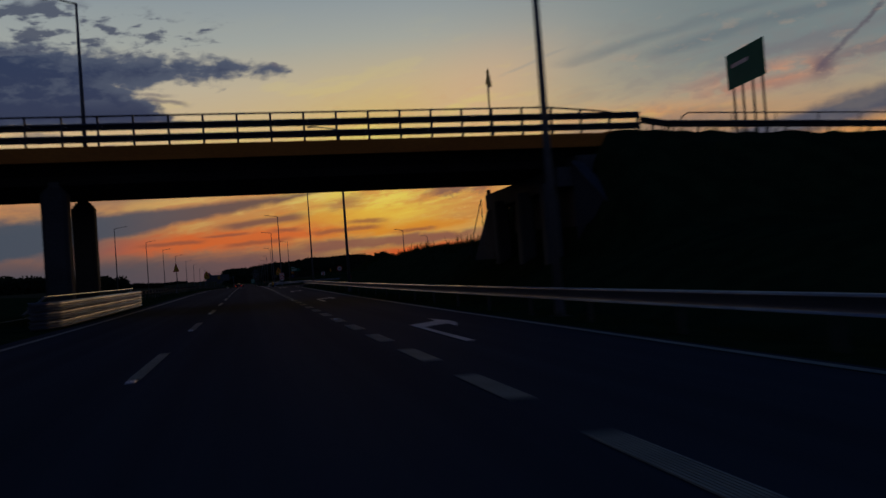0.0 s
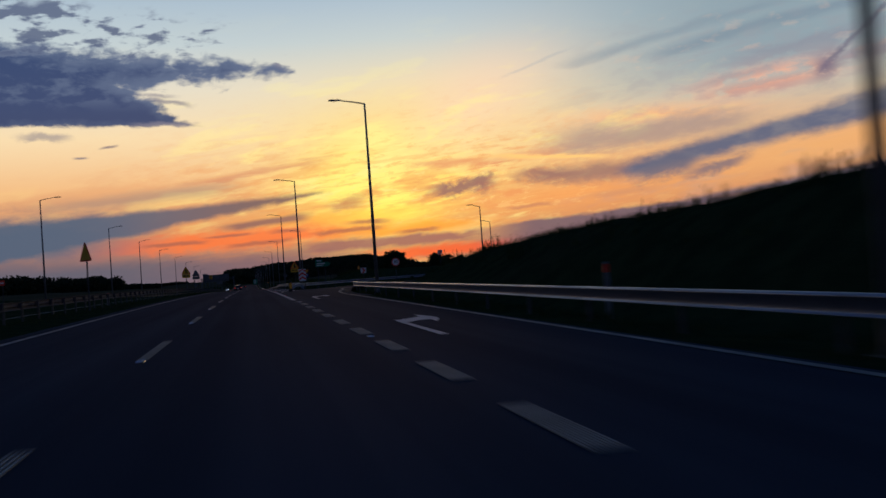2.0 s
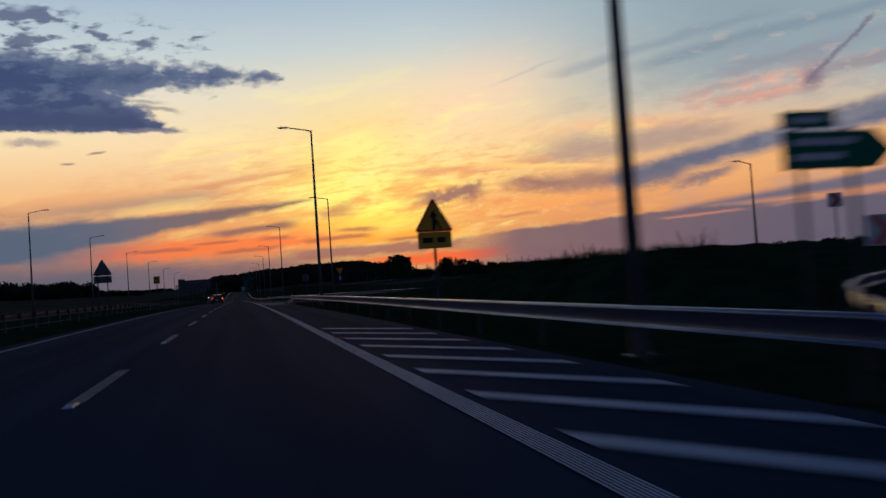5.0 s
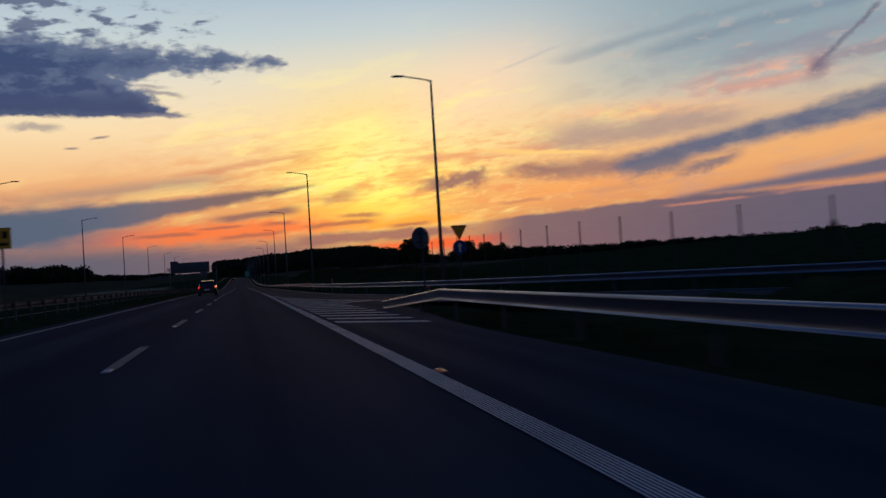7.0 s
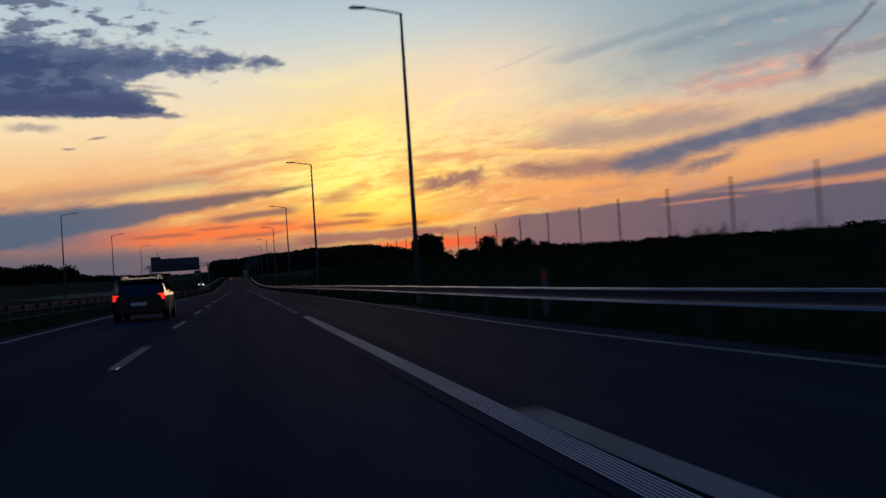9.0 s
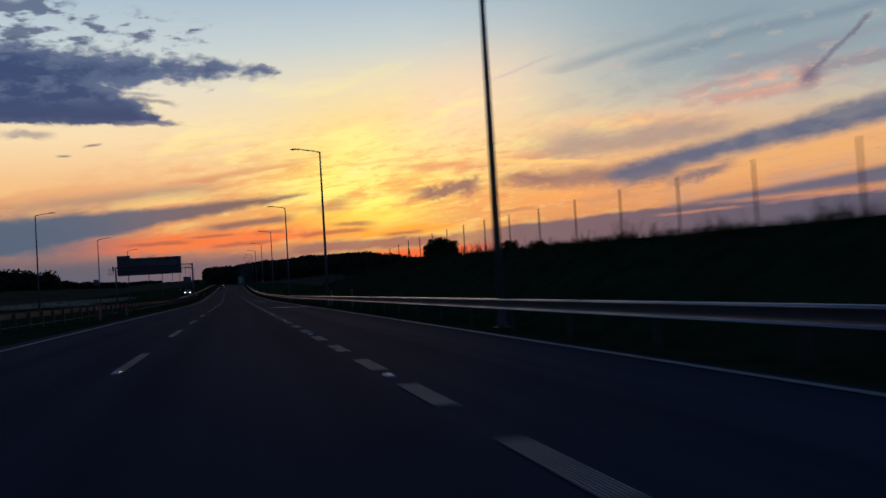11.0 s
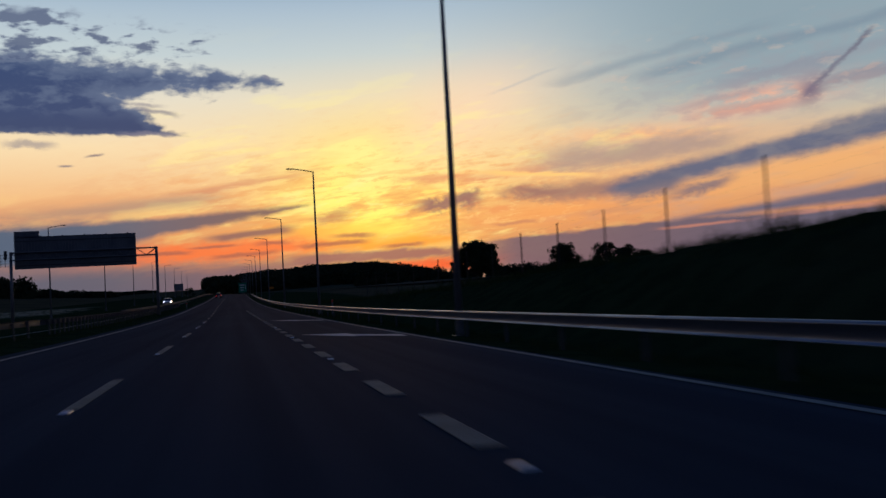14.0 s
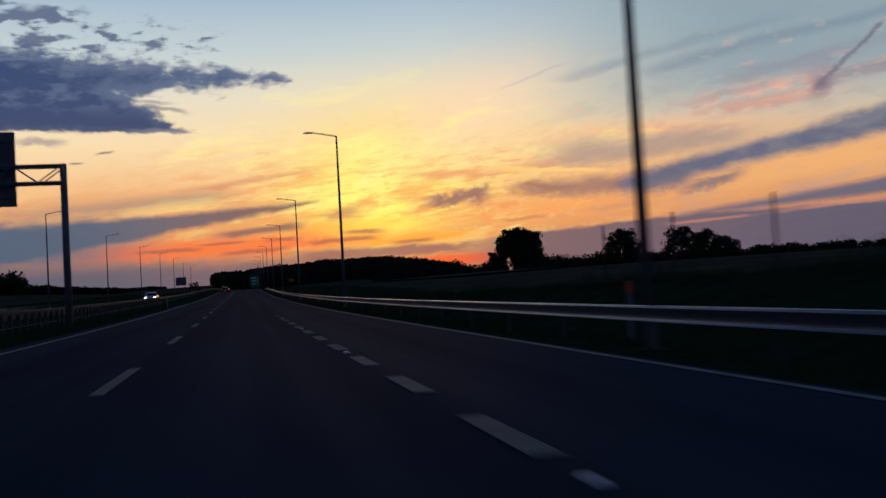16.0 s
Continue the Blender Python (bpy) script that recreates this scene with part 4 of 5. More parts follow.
def guardrail(label, path, face, spacing, top=0.75, ends=(True, True), group="guardrails along the road", metal=STEEL, lip=False):
    """A wave-beam rail on posts. path: (x, y, ground height) points; face: -1 or 1, the side of its travel on which the beam stands."""
    p0 = Vector(path[0])
    g = thing("guardrail", p0, label, "guardrail", group)
    pts = [Vector(p) - p0 for p in path]
    dist = [0.0]
    for a, b in zip(pts, pts[1:]):
        dist.append(dist[-1] + (b - a).length)

    def at(s):
        k = min(max(int(np.searchsorted(dist, s)) - 1, 0), len(pts) - 2)
        return pts[k].lerp(pts[k + 1], (s - dist[k]) / (dist[k + 1] - dist[k]))

    beam_path = [p + Vector((0, 0, top - 0.155)) for p in pts]
    # the free ends dip towards the ground
    if ends[0]:
        beam_path[0] = beam_path[0] - Vector((0, 0, top - 0.30))
    if ends[1]:
        beam_path[-1] = beam_path[-1] - Vector((0, 0, top - 0.30))
    prof = [(a * face, b) for a, b in (LIP_BEAM if lip or metal is STEEL else W_BEAM)]
    part("beam", Form().sweep(prof, beam_path), metal, g, "galvanised wave beam", smooth=lip or metal is STEEL)
    n = int(dist[-1] / spacing)
    for k in range(1, n):
        q, q2 = at(k * spacing), at(k * spacing + 0.2)
        turn = math.degrees(math.atan2(q2.y - q.y, q2.x - q.x)) - 90
        d = Vector((q2.y - q.y, q.x - q2.x, 0)).normalized() * (-0.16 * face)
        piece("post", POST, g, q.x + d.x, q.y + d.y, q.z + top - 0.80 + 0.0, turn)
        piece("spacer", SPACER, g, q.x + d.x * 0.55, q.y + d.y * 0.55, q.z + top - 0.155, turn)
    return g


def along(y0, y1, step, x_of):
    out = []
    for y in spread(y0, y1, step):
        x = float(x_of(y))
        out.append((x, float(y), float(lane_z(min(x, float(bend(y)) + 8) if x > 0 else x, y)) - 0.06))
    return out


SHINY = "galvanised wave-beam guardrail on posts"
guardrail(SHINY + " beside the exit lane", along(-60, 130, 4, lambda y: 6.3 + np.clip(y - 112, 0, 40) ** 2 / 180), -1, 4.0, 0.68, (False, False))
guardrail(SHINY + " after the exit", along(149, 226, 3.5, lambda y: 4.7 + np.clip(152 - y, 0, 9) * 0.1) + along(234, 235, 1, lambda y: 4.5)[:1], -1, 4.0, 0.74)
guardrail(SHINY + " round the exit curve", [(float(exit_inner(y)) - 1.6, float(y), float(road_z(y)) - 0.2) for y in np.concatenate([np.arange(148, 170, 2), np.arange(170, 179, 1)])], 1, 4.0, 0.74)
guardrail(SHINY + " beside the entry lane", along(205, 720, 4, lambda y: bend(y) + entry_right(y) + 1.38), -1, 4.0, 0.72, (False, False))
guardrail(SHINY + " along the side road in the hollow", [(x, y, float(ground_z(x, y)) - 0.05) for x, y in ((28.4, 604.5), (30.0, 600.5), (33.0, 596.0), (37.5, 592.0), (43.0, 589.5), (49.0, 588.5))], -1, 4.0, 0.75, (True, False))
MEDIAN = "galvanised steel guardrail on posts in the median"


def median(y0, y1):
    return [(float(bend(y)) - 8.6, float(y), float(road_z(y)) + 0.10) for y in spread(y0, y1, 5)]


guardrail(MEDIAN, median(66, 340), -1, 2.66, 0.80, (True, False), metal=DULL_STEEL)
guardrail(MEDIAN + ", its top edge bright", median(340, 455), -1, 2.66, 0.80, (False, False), metal=DULL_STEEL, lip=True)
guardrail(MEDIAN + ", closely spaced", median(455, 578), -1, 1.33, 0.80, (False, True), metal=DULL_STEEL, lip=True)
guardrail("galvanised steel guardrail facing the far carriageway", [(p[0] - 1.0, p[1], p[2]) for p in median(496, 900)], 1, 4.0, 0.88, (False, False), metal=DULL_STEEL, lip=True)
guardrail("galvanised steel guardrail on posts in the median", [(float(bend(y)) - 8.6, float(y), float(road_z(y)) + 0.10) for y in spread(-60, 30, 5)], -1, 2.66, 0.80, (False, True))


def rail_reflector(x, y, z):
    """A small red reflector clipped to the top of a beam."""
    r = thing("rail_reflector", (x, y, z), "small red reflector clipped on a guardrail end", "reflector")
    part("clip", Form().box(0, 0.02, -0.03, 0.06, 0.03, 0.1), DULL_STEEL, r)
    part("lens", Form().box(0, -0.012, 0.03, 0.05, 0.03, 0.07, 0, 0.01), RED_REFLECTOR, r)


rail_reflector(4.62, 227.0, float(road_z(227)) + 0.62)
rail_reflector(4.55, 233.2, float(road_z(233)) + 0.24)


def pier_barrier():
    """Four stacked beams that box in the pier."""
    g = thing("pier_barrier", (-6.25, 31.5, float(road_z(31.5))), "stacked steel beams boxing in the bridge pier", "crash barrier")
    slope = float(road_z(64) - road_z(30))
    for k in range(3):
        z = 0.25 + 0.29 * k
        path = [(-0.55, 0.6, z), (-0.2, 1.3, z), (0.0, 2.4, z), (0.0, 24, z + slope * 0.75), (-0.2, 27, z + slope * 0.85), (-1.2, 29.5, z + slope * 0.9)]
        part("beam", Form().sweep(W_BEAM, path), STEEL, g, "galvanised wave beam")
    part("handrail", Form().tube([(-0.7, 0.5, 0.62), (-0.4, 2.2, 1.14), (-0.3, 24, 1.14 + slope * 0.75), (-1.1, 29, 0.85 + slope)], 0.035, 8), STEEL, g)
    for k in range(11):
        piece("post", POST, g, -0.2, 2 + 2.4 * k, 0.15 + slope * 0.03 * k * 2.0)


pier_barrier()

# ---- street lamps ----
def lamp(label, height, arm):
    """A tapered pole on a flange with a slightly raised arm that reaches over the road, to -x."""
    l = thing("street_lamp", (0, 0, 0), label, "street lamp", "street lamps along the road")
    part("base_flange", Form().box(0, 0, 0.03, 0.42, 0.42, 0.06, 0, 0.05).tube([(0, 0, 0.06), (0, 0, 0.55)], [0.13, 0.12], 12), LAMP_HEAD, l)
    part("pole", Form().tube([(0, 0, 0.05), (0, 0, height * 0.5), (0, 0, height - 0.05)], [0.115, 0.085, 0.055], 12), POLE, l, smooth=True)
    part("arm", Form().tube([(0.03, 0, height - 0.08), (-0.4, 0, height + 0.02), (-arm + 0.55, 0, height + 0.19)], [0.045, 0.04, 0.035], 8), POLE, l, smooth=True)
    head = Form()
    x1, x0, z = -arm + 0.6, -arm - 0.15, height + 0.2
    pts = []
    for x, w, h in ((x1, 0.05, 0.05), (x1 - 0.12, 0.11, 0.08), (x0 + 0.2, 0.15, 0.09), (x0, 0.08, 0.04)):
        pts += [(x, -w, z - h * 0.4), (x, w, z - h * 0.4), (x, w * 0.7, z + h * 0.6), (x, -w * 0.7, z + h * 0.6)]
    faces = [(0, 1, 2, 3), (15, 14, 13, 12)] + [(4 * i + k, 4 * i + (k + 1) % 4, 4 * i + 4 + (k + 1) % 4, 4 * i + 4 + k) for i in range(3) for k in range(4)]
    part("luminaire", head.add(pts, faces), LAMP_HEAD, l, "flat dark lamp head")
    return l


POLES = ((23.5, 7.02), (67.5, 6.74), (114.1, 7.43), (158.0, 5.22), (207.2, 5.32), (253.2, 10.78), (301.2, 7.33), (345.6, 6.85), (391.2, 6.82), (437.0, 6.68), (484.4, 6.9))
first = lamp("tall dark steel street lamp, unlit, behind the guardrail", 11.72, 2.05)
taller = lamp("slightly taller dark steel street lamp, unlit, behind the guardrail", 12.42, 2.05)
made = False
for y, x in POLES + tuple((531.0 + 46.0 * k, 7.0) for k in range(15)):
    x = x + float(bend(y))
    m = pose(x, y, min(float(ground_z(x, y)), float(road_z(y)) - 0.1) - 0.03)
    if 300 < y < 302:
        taller.matrix_basis = m
    elif made:
        copy_thing(first, m)
    else:
        first.matrix_basis, made = m, True
second = lamp("tall dark steel street lamp, unlit, beyond the far carriageway", 11.4, 2.0)
FAR_POLES = (115, 163.5, 212, 252.5, 294.5, 341.5, 387, 434, 484, 532, 584, 632.5) + tuple(684 + 50 * k for k in range(5))
for k, y in enumerate(FAR_POLES):
    x = -21.6 + float(bend(y))
    m = pose(x, y, float(ground_z(x, y)) - 0.03, 0, 0, 180)
    if k == 0:
        second.matrix_basis = m
    else:
        copy_thing(second, m)
third = lamp("slender street lamp, unlit, beside the ramp", 8.6, 1.5)
for k, (x, y) in enumerate(((27.8, 166.8), (41.6, 214))):
    m = pose(x, y, float(ground_z(x, y)) - 0.05, 0, 0, 0 if k < 2 else 62)
    if k:
        copy_thing(third, m)
    else:
        third.matrix_basis = m

onbridge = lamp("street lamp standing on the bridge deck", 8.3, 1.5)
onbridge.matrix_basis = pose(-7.2, 46.9, 7.03)

# ---- signs ----
def disc(r, n=28, cx=0.0, cz=0.0):
    return [(cx + r * math.cos(2 * math.pi * k / n), cz + r * math.sin(2 * math.pi * k / n)) for k in range(n)]


def triangle(side, up=True, round_by=0.07):
    """A triangle with blunted corners about its centre."""
    h = side * math.sqrt(3) / 2
    corners = [Vector((-side / 2, -h / 3)), Vector((side / 2, -h / 3)), Vector((0, 2 * h / 3))]
    if not up:
        corners = [Vector((a.x, -a.y)) for a in corners][::-1]
    out = []
    for i, c in enumerate(corners):
        for other in (corners[i - 1], corners[(i + 1) % 3]):
            out.append(tuple(c + (other - c).normalized() * round_by * side))
    return out


def moved(outline, dx, dz):
    return [(a + dx, b + dz) for a, b in outline]


def on_ground(x, y):
    return (x, y, float(ground_z(x, y)))


def posts(parent, xs, height, r=0.035, y=0.06):
    for x in xs:
        part("post", Form().tube([(x, y, -0.15), (x, y, height)], r, 10), DULL_STEEL, parent)


def merge_warning(x, y, face, height, label, turn=0.0):
    """A yellow warning triangle over a yellow plate, on one post."""
    s = thing("warning_sign", on_ground(x, y), label, "road sign", "road signs", turn)
    side = 1.08
    cz = height - side * 0.577
    posts(s, (0,), height - 0.2)
    board = part("triangle_panel", Form().plate(moved(triangle(side), 0, cz), 0, 0.02), RED, s, "red bordered triangle")
    part("triangle_face", Form().plate(moved(triangle(side * 0.80), 0, cz), -0.004, 0.004), YELLOW, board)
    part("merge_symbol", Form().plate(moved([(-0.05, -0.22), (0.05, -0.22), (0.05, 0.12), (0.11, 0.12), (0.0, 0.32), (-0.11, 0.12), (-0.05, 0.12)], 0.0, cz - 0.03), -0.008, 0.004)
         .plate(moved([(0.15, -0.22), (0.21, -0.22), (0.10, 0.03), (0.05, 0.06), (0.05, -0.02)], 0.0, cz - 0.03), -0.008, 0.004), BLACK, board, "black merging arrow")
    low = part("plate", Form().plate([(-0.46, cz - side * 0.289 - 0.44), (0.46, cz - side * 0.289 - 0.44), (0.46, cz - side * 0.289 - 0.004), (-0.46, cz - side * 0.289 - 0.004)], 0, 0.02), YELLOW, s, "yellow plate with black bars")
    part("writing_bar", Form().plate([(-0.33, cz - 0.60), (-0.04, cz - 0.60), (-0.04, cz - 0.46), (-0.33, cz - 0.46)], -0.005, 0.005), BLACK, low)
    part("writing_bar", Form().plate([(0.06, cz - 0.60), (0.30, cz - 0.60), (0.30, cz - 0.46), (0.06, cz - 0.46)], -0.005, 0.005), BLACK, low)
    return s


merge_warning(5.20, 170.4, 1, 3.42, "yellow merging-lane warning triangle over a plate behind the guardrail")
merge_warning(-7.4, 169.8, 1, 3.35, "yellow merging-lane warning triangle over a plate in the median")


def sign_from_behind(x, y):
    s = thing("warning_sign", on_ground(x, y), "dark metal back of a triangular sign on two posts", "road sign", "road signs")
    posts(s, (-0.3, 0.3), 2.9, y=-0.05)
    part("triangle_panel", Form().plate(moved(triangle(1.25), 0, 3.05), 0, 0.025), SIGN_BACK, s)
    part("plate", Form().plate([(-0.55, 2.2), (0.55, 2.2), (0.55, 2.64), (-0.55, 2.64)], 0, 0.025), SIGN_BACK, s)
    part("stiffener", Form().box(0, -0.03, 2.78, 0.8, 0.03, 0.05).box(0, -0.03, 2.4, 0.9, 0.03, 0.05), DULL_STEEL, s)


sign_from_behind(-8.5, 209.2)


def chevron_board(x, y):
    s = thing("chevron_board", on_ground(x, y), "red and white upward chevron board at the exit nose", "road sign", "road signs")
    posts(s, (-0.22, 0.22), 2.0)
    b = part("panel", Form().plate([(-0.36, 0.95), (0.36, 0.95), (0.36, 2.15), (-0.36, 2.15)], 0, 0.025), WHITE, s)
    for k in range(3):
        z = 0.98 + 0.40 * k
        part("chevron", Form().plate([(-0.345, z), (0, z + 0.27), (0.345, z), (0.345, min(z + 0.2, 2.13)), (0, min(z + 0.47, 2.14)), (-0.345, min(z + 0.2, 2.13))], -0.005, 0.005), RED, b, "red chevron")


chevron_board(5.05, 151.8)


def direction_sign(x, y):
    s = thing("direction_sign", on_ground(x, y), "green arrow-shaped direction sign with a small upper panel", "road sign", "road signs")
    posts(s, (0.25, 1.0), 2.9)
    b = part("panel", Form().plate([(0, 2.38), (1.35, 2.38), (1.62, 2.62), (1.35, 2.86), (0, 2.86)], 0, 0.025), GREEN, s)
    for z, w in ((2.68, 0.9), (2.49, 0.7)):
        part("writing_bar", Form().plate([(0.14, z), (0.14 + w, z), (0.14 + w, z + 0.09), (0.14, z + 0.09)], -0.005, 0.005), WHITE, b)
    u = part("upper_panel", Form().plate([(0.0, 2.90), (0.78, 2.90), (0.78, 3.12), (0.0, 3.12)], 0, 0.025), GREEN, s)
    part("writing_bar", Form().plate([(0.14, 2.96), (0.62, 2.96), (0.62, 3.05), (0.14, 3.05)], -0.005, 0.005), WHITE, u)


direction_sign(6.75, 156.7)


def speed_sign(x, y):
    s = thing("speed_sign", on_ground(x, y), "round white speed sign with red rim beside the ramp", "road sign", "road signs")
    posts(s, (0,), 2.45)
    b = part("panel", Form().plate(disc(0.42, 32, 0, 2.25), 0, 0.02), RED, s, "red rimmed disc")
    part("face", Form().plate(disc(0.32, 32, 0, 2.25), -0.004, 0.004), WHITE, b)
    cu = bpy.data.curves.new("figures", "FONT")
    cu.body, cu.size, cu.align_x, cu.align_y, cu.extrude = "40", 0.44, "CENTER", "CENTER", 0.002
    cu.materials.append(BLACK)
    t = new("figures", cu)
    t.parent = b
    t.matrix_basis = pose(0, -0.007, 2.25, 90)
    tagged(t, "black figures")


speed_sign(14.0, 148.0)


def curve_arrow(x, y, z, turn, size=0.62):
    s = thing("curve_arrow_board", on_ground(x, y), "square red and white arrow board at the ramp curve", "road sign", "curve arrow boards", turn)
    h = z
    posts(s, (0,), h + size / 2)
    b = part("panel", Form().plate([(-size / 2, h - size / 2), (size / 2, h - size / 2), (size / 2, h + size / 2), (-size / 2, h + size / 2)], 0, 0.02), WHITE, s)
    k = size * 0.46
    part("arrow", Form().plate(moved([(-k * 0.75, -k), (-k * 0.05, -k), (k * 0.8, 0), (-k * 0.05, k), (-k * 0.75, k), (k * 0.1, 0)], 0, h), -0.005, 0.005), RED, b, "red arrow head")


curve_arrow(12.5, 162.3, 1.75, -10)
curve_arrow(25.5, 181.5, 2.0, -25)


def bollard(x, y):
    s = thing("gore_bollard", (x, y, float(lane_z(x, y))), "black and yellow flexible bollard on the painted nose", "bollard")
    part("body", Form().tube([(0, 0, 0), (0, 0, 0.12), (0, 0, 0.85), (0, 0, 0.93)], [0.2, 0.15, 0.14, 0.08], 16), BLACK, s, smooth=True)
    part("reflector_plate", Form().plate([(-0.09, 0.25), (0.09, 0.25), (0.10, 0.6), (0.05, 0.75), (-0.05, 0.75), (-0.10, 0.6)], -0.165, 0.02), YELLOW, s, "yellow reflective plate")


bollard(3.2, 137.6)


def yield_sign(x, y):
    s = thing("yield_sign", on_ground(x, y), "yellow yield triangle above a round blue arrow disc", "road sign", "road signs", 8)
    posts(s, (0,), 2.95)
    b = part("triangle_panel", Form().plate(moved(triangle(0.95, False), 0, 3.02), 0, 0.02), RED, s, "red bordered yield triangle")
    part("triangle_face", Form().plate(moved(triangle(0.70, False), 0, 3.02), -0.004, 0.004), YELLOW, b)
    d = part("disc_panel", Form().plate(disc(0.40, 32, 0, 2.10), 0, 0.02), BLUE, s, "round blue disc")
    part("arrow", Form().plate(moved([(-0.05, -0.24), (0.05, -0.24), (0.05, 0.06), (0.14, 0.06), (0, 0.27), (-0.14, 0.06), (-0.05, 0.06)], 0, 2.10), -0.005, 0.005), WHITE, d, "white arrow")


yield_sign(11.5, 251.8)


def small_plate(x, y):
    s = thing("plate_sign", on_ground(x, y), "small yellow sign plate on a post in the median", "road sign", "road signs")
    posts(s, (0,), 2.9)
    b = part("panel", Form().plate([(-0.28, 2.45), (0.28, 2.45), (0.28, 3.12), (-0.28, 3.12)], 0, 0.02), YELLOW, s)
    for x0 in (-0.18, 0.03):
        part("writing_bar", Form().plate([(x0, 2.78), (x0 + 0.14, 2.78), (x0 + 0.14, 3.0), (x0, 3.0)], -0.005, 0.005), BLACK, b)
    part("writing_bar", Form().plate([(-0.2, 2.55), (0.2, 2.55), (0.2, 2.64), (-0.2, 2.64)], -0.005, 0.005), BLACK, b)


small_plate(-7.3, 235.2)


def round_back(x, y, z, turn):
    """A round sign that faces the ramp, its dark back to the road."""
    s = thing("round_sign", on_ground(x, y), "round road sign beside the ramp, its dark back to the road", "road sign", "road signs", turn)
    h = z - float(ground_z(x, y))
    posts(s, (0,), h + 0.3, 0.035, -0.07)
    b = part("panel", Form().plate(disc(0.40, 32, 0, h), 0, 0.02), SIGN_BACK, s, "dark grey sign back")
    part("rim", Form().tube([(a, 0.01, c) for a, c in disc(0.40, 32, 0, h)] + [(0.40, 0.01, h)], 0.012, 6), DULL_STEEL, b)
    part("stiffener", Form().box(0, -0.02, h + 0.16, 0.56, 0.03, 0.045).box(0, -0.02, h - 0.16, 0.56, 0.03, 0.045), DULL_STEEL, b)
    part("face", Form().plate(disc(0.38, 32, 0, h), 0.021, 0.004), BLUE, b, "blue face")


round_back(6.52, 237.2, 4.32, 26)


def turned_warning(x, y, turn, height, side, label):
    s = thing("warning_sign", on_ground(x, y), label, "road sign", "road signs", turn)
    posts(s, (0,), height + 0.3)
    b = part("triangle_panel", Form().plate(moved(triangle(side), 0, height), 0, 0.02), RED, s)
    part("triangle_face", Form().plate(moved(triangle(side * 0.8), 0, height), -0.004, 0.004), YELLOW, b)


turned_warning(19.7, 228.6, 45, 2.1, 0.95, "yellow warning triangle turned away beside the ramp")
turned_warning(-7.85, 105.8, -52, 2.75, 1.15, "yellow warning triangle seen almost edge on in the median")


def no_entry_plate(x, y):
    s = thing("no_entry_plate", on_ground(x, y), "red plate with a white bar beyond the far carriageway", "road sign", "road signs")
    posts(s, (-0.25, 0.25), 2.6)
    b = part("panel", Form().plate([(-0.45, 2.25), (0.45, 2.25), (0.45, 2.75), (-0.45, 2.75)], 0, 0.02), RED, s)
    part("bar", Form().plate([(-0.36, 2.43), (0.36, 2.43), (0.36, 2.57), (-0.36, 2.57)], -0.005, 0.005), WHITE, b)


no_entry_plate(-23.5, 153.0)


def board_on_bank():
    """The green board beside the road on the overpass, seen at an angle."""
    z = float(ground_z(27.4, 48))
    s = thing("green_board", (27.6, 50.4, z), "large green direction board on four posts", "road sign", "road signs", -94)
    for x in (0.5, 1.6, 2.8, 3.9):
        part("post", Form().box(x, 0.08, (11.35 - z) / 2 - 0.2, 0.1, 0.1, 11.75 - z, 0, 0.01), DULL_STEEL, s)
    b = part("panel", Form().plate([(0, 10.85 - z), (4.4, 10.85 - z), (4.4, 12.85 - z), (0, 12.85 - z)], 0, 0.04), GREEN, s)
    part("writing_bar", Form().plate([(0.6, 12.0 - z), (2.6, 12.0 - z), (2.6, 12.22 - z), (0.6, 12.22 - z)], -0.006, 0.006), WHITE, b)


board_on_bank()


def edge_rail():
    """Rail and handrail along the overpass's approach bank."""
    z = 6.75
    g = thing("approach_rail", (16.4, 38.2, z), "dark guardrail with a thin handrail on the approach bank", "guardrail")
    part("beam", Form().sweep(W_BEAM, [(0, 0.2, 0.66), (1.2, 0.2, 0.44), (30, 0.2, -0.62)]), DARK_PAINT, g)
    part("handrail", Form().tube([(2.0, 0.5, 0.35), (2.1, 0.5, 0.75), (2.4, 0.5, 0.92), (30, 0.5, 0.0)], 0.03, 8), DARK_PAINT, g)
    for k in range(14):
        part("post", Form().box(0.6 + 2.1 * k, 0.3, -0.05 - 0.077 * k, 0.06, 0.08, 1.0), DARK_PAINT, g)
        if k > 1:
            part("handrail_post", Form().tube([(0.3 + 2.1 * k, 0.5, -0.6 - 0.07 * k), (0.3 + 2.1 * k, 0.5, 0.98 - 0.07 * k)], 0.025, 8), DARK_PAINT, g)


edge_rail()


def bridge_flag():
    """The narrow triangular sign on a post on the bridge, seen edge on."""
    s = thing("bridge_sign", (9.95, 38.6, 6.78), "narrow triangular sign on a thin post on the bridge", "road sign", "road signs", 58)
    part("post", Form().tube([(0, 0.05, 0), (0, 0.05, 2.9)], 0.035, 10), DULL_STEEL, s)
    b = part("triangle_panel", Form().plate(moved(triangle(0.9), 0, 2.55), 0, 0.02), YELLOW, s)
    part("stiffener", Form().box(0, 0.04, 2.45, 0.5, 0.03, 0.05), DULL_STEEL, b)


bridge_flag()


